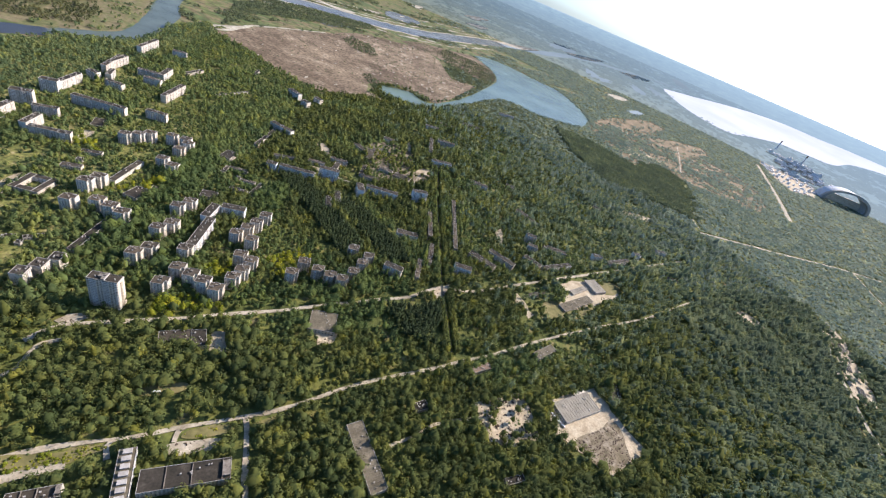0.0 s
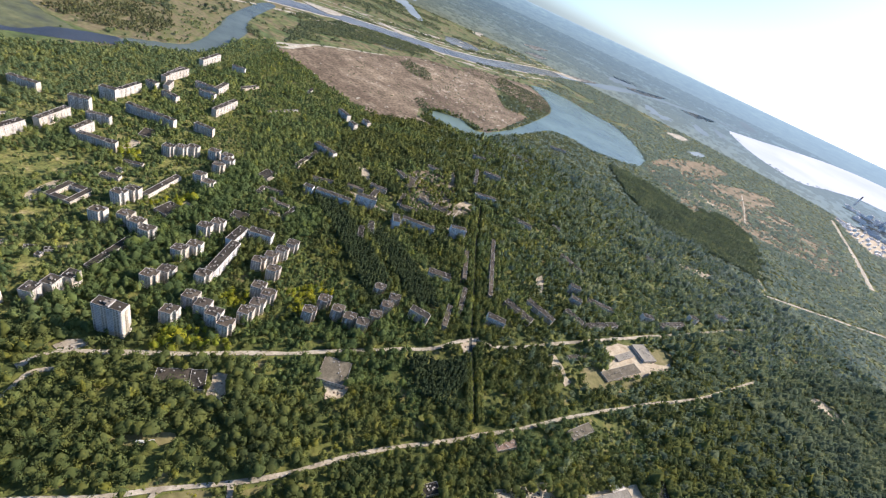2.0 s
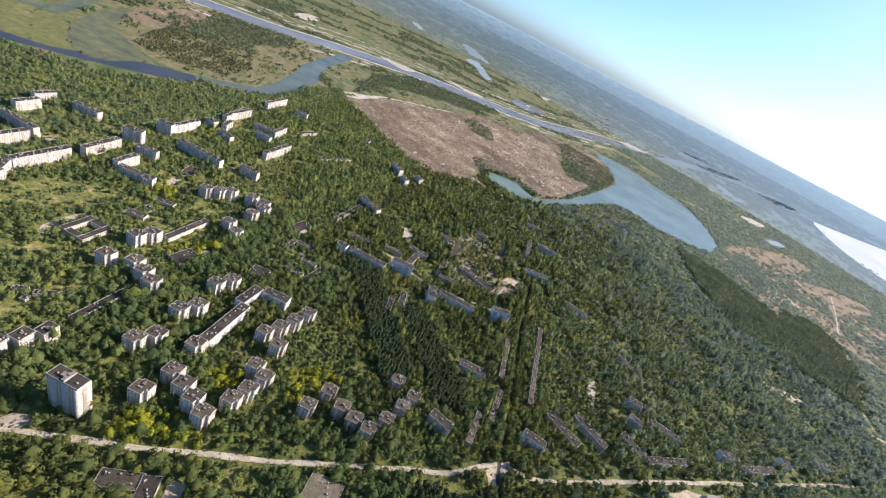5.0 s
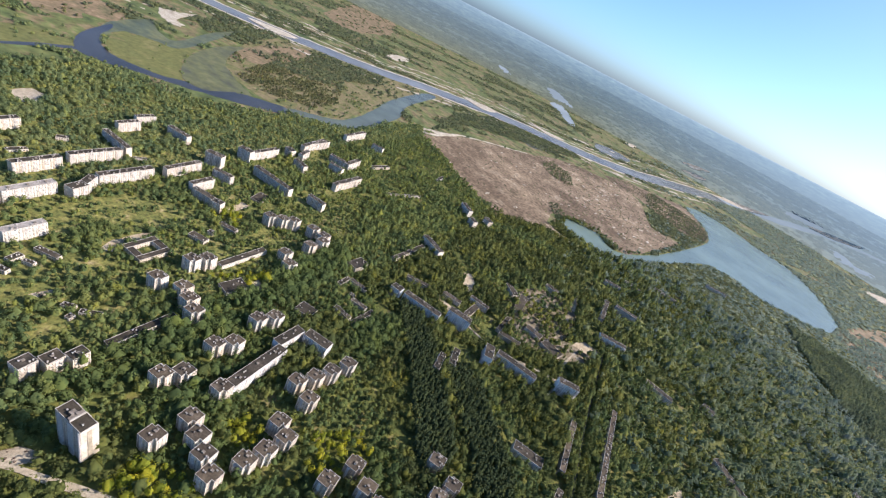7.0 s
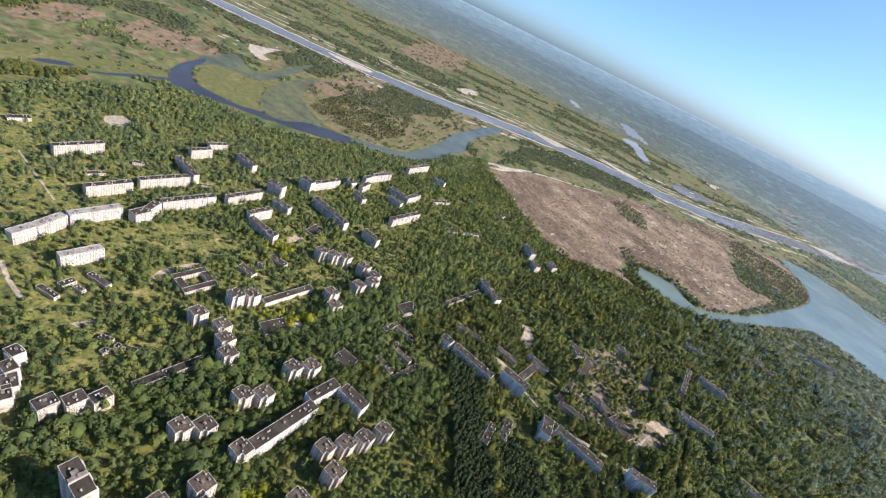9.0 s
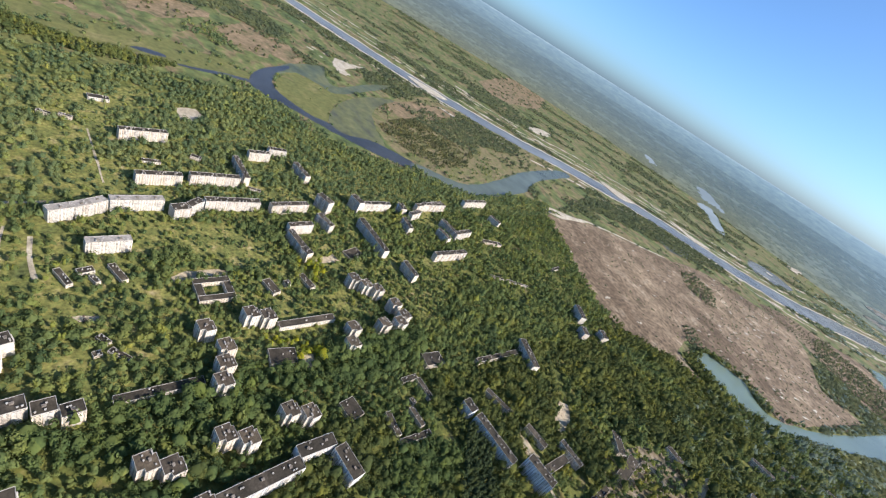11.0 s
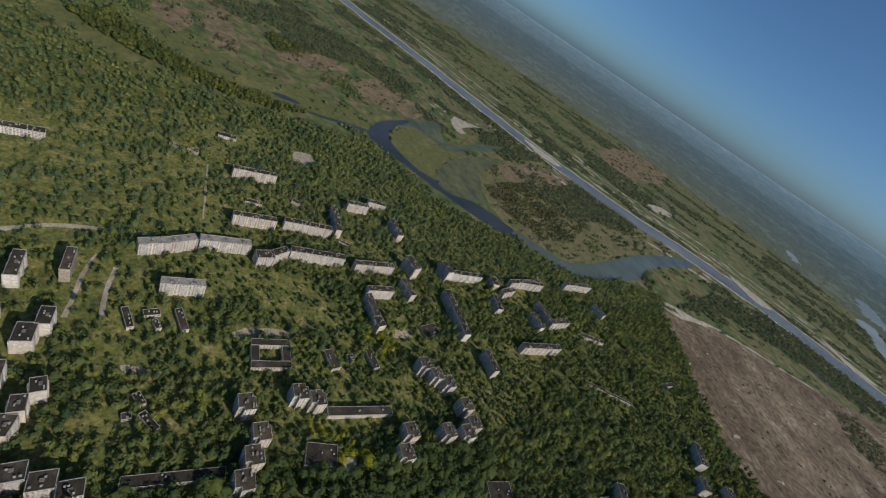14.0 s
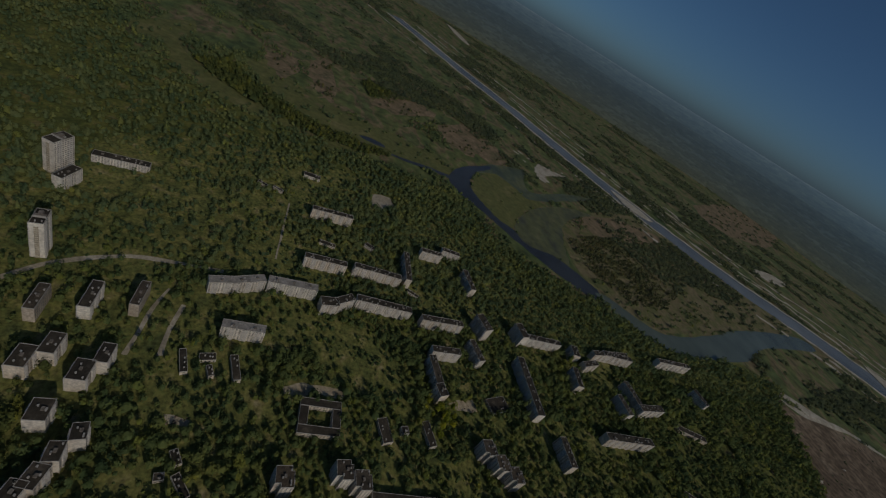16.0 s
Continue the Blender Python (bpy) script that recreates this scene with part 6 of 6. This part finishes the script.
        for k, mat, lab in ((~sunny, M_FARLEAF, "far olive-green woods and scrub"), (sunny, M_EASTFAR, "far woods towards the power station, haze in their leaf colour")):
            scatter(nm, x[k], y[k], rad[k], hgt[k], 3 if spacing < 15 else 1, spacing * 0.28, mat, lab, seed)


def horizon_woods():
    """The woods of the far plain: low crowns that stand on the rising rim of the distance."""
    rng = np.random.RandomState(31)
    step = 0.0095
    rs = [R_FLAT * 1.004]
    while rs[-1] < 15000:
        rs.append(rs[-1] * (1 + step))
    X, Y, S = [], [], []
    for r in rs:
        a = np.arange(radians(8), radians(232), step) + rng.rand() * step
        rr = r * (1 + step * (rng.rand(len(a)) - 0.5))
        a = a + step * 0.8 * (rng.rand(len(a)) - 0.5)
        X.append(MID.x + rr * np.cos(a))
        Y.append(MID.y + rr * np.sin(a))
        S.append(0 * a + r * step)
    x, y, sz = np.concatenate(X), np.concatenate(Y), np.concatenate(S)
    r = np.hypot(x - MID.x, y - MID.y)
    d = smooth_noise(x, y, 420, 51) + 0.5 * smooth_noise(x, y, 150, 52) + 0.2 * (r - 7000) / 7000
    k = rng.rand(len(x)) < np.where(d > 0.68, 0.85, 0.14)
    k &= line_distance(x, y, [(720, 4190), (1281, 4813), (1860, 5646), (2630, 6455), (3705, 7263), (5556, 8456)]) > 120
    for p in [*PONDS_FAR, *SANDS_FAR, RESERVOIR]:
        k &= ~inside(x, y, p)
    x, y, sz = x[k], y[k], sz[k]
    n = len(x)
    b = 6.283 * np.arange(5) / 5
    a = rng.rand(n)[:, None] * 6.283 + b[None]
    q = sz[:, None] * (0.55 + 0.35 * rng.rand(n, 5))
    vx = np.concatenate([x[:, None] + q * np.cos(a), x[:, None] + sz[:, None] * 0.3 * (rng.rand(n, 1) - 0.5)], 1)
    vy = np.concatenate([y[:, None] + q * np.sin(a), y[:, None] + sz[:, None] * 0.3 * (rng.rand(n, 1) - 0.5)], 1)
    vz = np.concatenate([np.zeros((n, 5)) - 1, 10 + 9 * rng.rand(n, 1)], 1)
    dx, dy = vx - MID.x, vy - MID.y
    r = np.hypot(dx, dy)
    rr = R_FLAT + (R_END - R_FLAT) * (1 - R_FLAT / r)
    V = np.stack([MID.x + dx / r * rr, MID.y + dy / r * rr, EYE_H * (1 - rr / r) + vz * rr / r], 2).reshape(-1, 3)
    F = (np.array([(i, (i + 1) % 5, 5) for i in range(5)])[None] + (6 * np.arange(n))[:, None, None]).reshape(-1, 3)
    # these crowns glow in the backdrop's haze colours
    tagged(new("horizon_woods", ragged_mesh("horizon_woods", V, F, M_HAZELEAF)), "woods far out on the plain, blue haze painted as glow", "woods", "", "stuff")


build_woods()
horizon_woods()


# ---- clutter of the works yards ----
def truck(x, y, ang):
    root = new("truck")
    root.matrix_world = pose(x, y, 0.45, 0, 0, ang)
    tagged(root, "pale abandoned truck parked on bare ground", "truck", "trucks in the yard")
    v, f = boxes([(-3.2, 1.2, -1.1, 1.1, 0.9, 2.6), (-3.3, 3.2, -0.6, 0.6, 0.6, 0.9)])
    mesh_object("cargo_body", v, f, M_PAINT, root)
    v, f = boxes([(1.5, 3.1, -1.05, 1.05, 0.8, 1.7), (1.5, 2.8, -1.0, 1.0, 1.7, 2.4)])
    mesh_object("cab", v, f, M_PAINT, root)
    v, f = boxes([(2.75, 2.86, -0.85, 0.85, 1.75, 2.3)])
    mesh_object("windscreen", v, f, M_GLASS, root)
    for wx in (-2.2, 2.2):
        for wy in (-1.0, 1.0):
            vs = [(wx + 0.5 * math.cos(6.2832 * i / 12), wy + d, 0.5 + 0.5 * math.sin(6.2832 * i / 12)) for d in (-0.15, 0.15) for i in range(12)]
            fs = [(i, (i + 1) % 12, 12 + (i + 1) % 12, 12 + i) for i in range(12)] + [tuple(range(11, -1, -1)), tuple(range(12, 24))]
            mesh_object("wheel", vs, fs, M_TYRE, root)


for tx, ty, ta in TRUCKS:
    truck(tx, ty, ta)
for k in range(4):
    truck(312 + 4.5 * k, 338 - 6 * k, 115 + 7 * k)


def scrap(name, poly, n, seed, label, big=1.0):
    """Broken plates, beams and lumps, tilted at random, thrown together in loose rows."""
    rng = random.Random(seed)
    xs, ys = [p[0] for p in poly], [p[1] for p in poly]
    verts, faces, made, tries = [], [], 0, 0
    while made < n and tries < 40 * n:
        tries += 1
        x, y = rng.uniform(min(xs), max(xs)), rng.uniform(min(ys), max(ys))
        row = abs(math.sin(0.21 * x - 0.33 * y + 0.8 * math.sin(0.05 * x)))
        if not inside(np.array([x]), np.array([y]), poly)[0] or rng.random() > 0.12 + 0.88 * row ** 2:
            continue
        made += 1
        s, flat = big * rng.uniform(0.4, 1.6), rng.choice((0.25, 0.5, 1.0))
        turn = Matrix.Rotation(rng.uniform(0, 6.28), 3, "Z") @ Matrix.Rotation(rng.uniform(-0.5, 0.5), 3, "X")
        k = len(verts)
        for z in (0.0, s * rng.uniform(0.35, 0.9)):
            q = 1.0 if z == 0 else rng.uniform(0.35, 0.8)
            for i in range(5):
                t = 1.2566 * i + rng.uniform(-0.3, 0.3)
                p = turn @ Vector((s * q * math.cos(t), s * flat * q * math.sin(t), z))
                verts.append((x + p.x, y + p.y, 0.55 + max(-0.2, p.z)))
        faces += [(k + i, k + (i + 1) % 5, k + 5 + (i + 1) % 5, k + 5 + i) for i in range(5)] + [tuple(k + 5 + i for i in range(5))]
    mesh_object(name, verts, faces, M_RUST, None, label, "scrap", "stuff")


scrap("scrap_heap", SCRAP1, 650, 2, "heaps of rusty scrap metal on the yard")
scrap("rubble", YARD2, 240, 3, "rubble and wrecks on a sandy yard", 1.6)
for k, p in enumerate(BARE):
    scrap("rubble", p, 14, 20 + k, "scattered rubble on cracked paving")
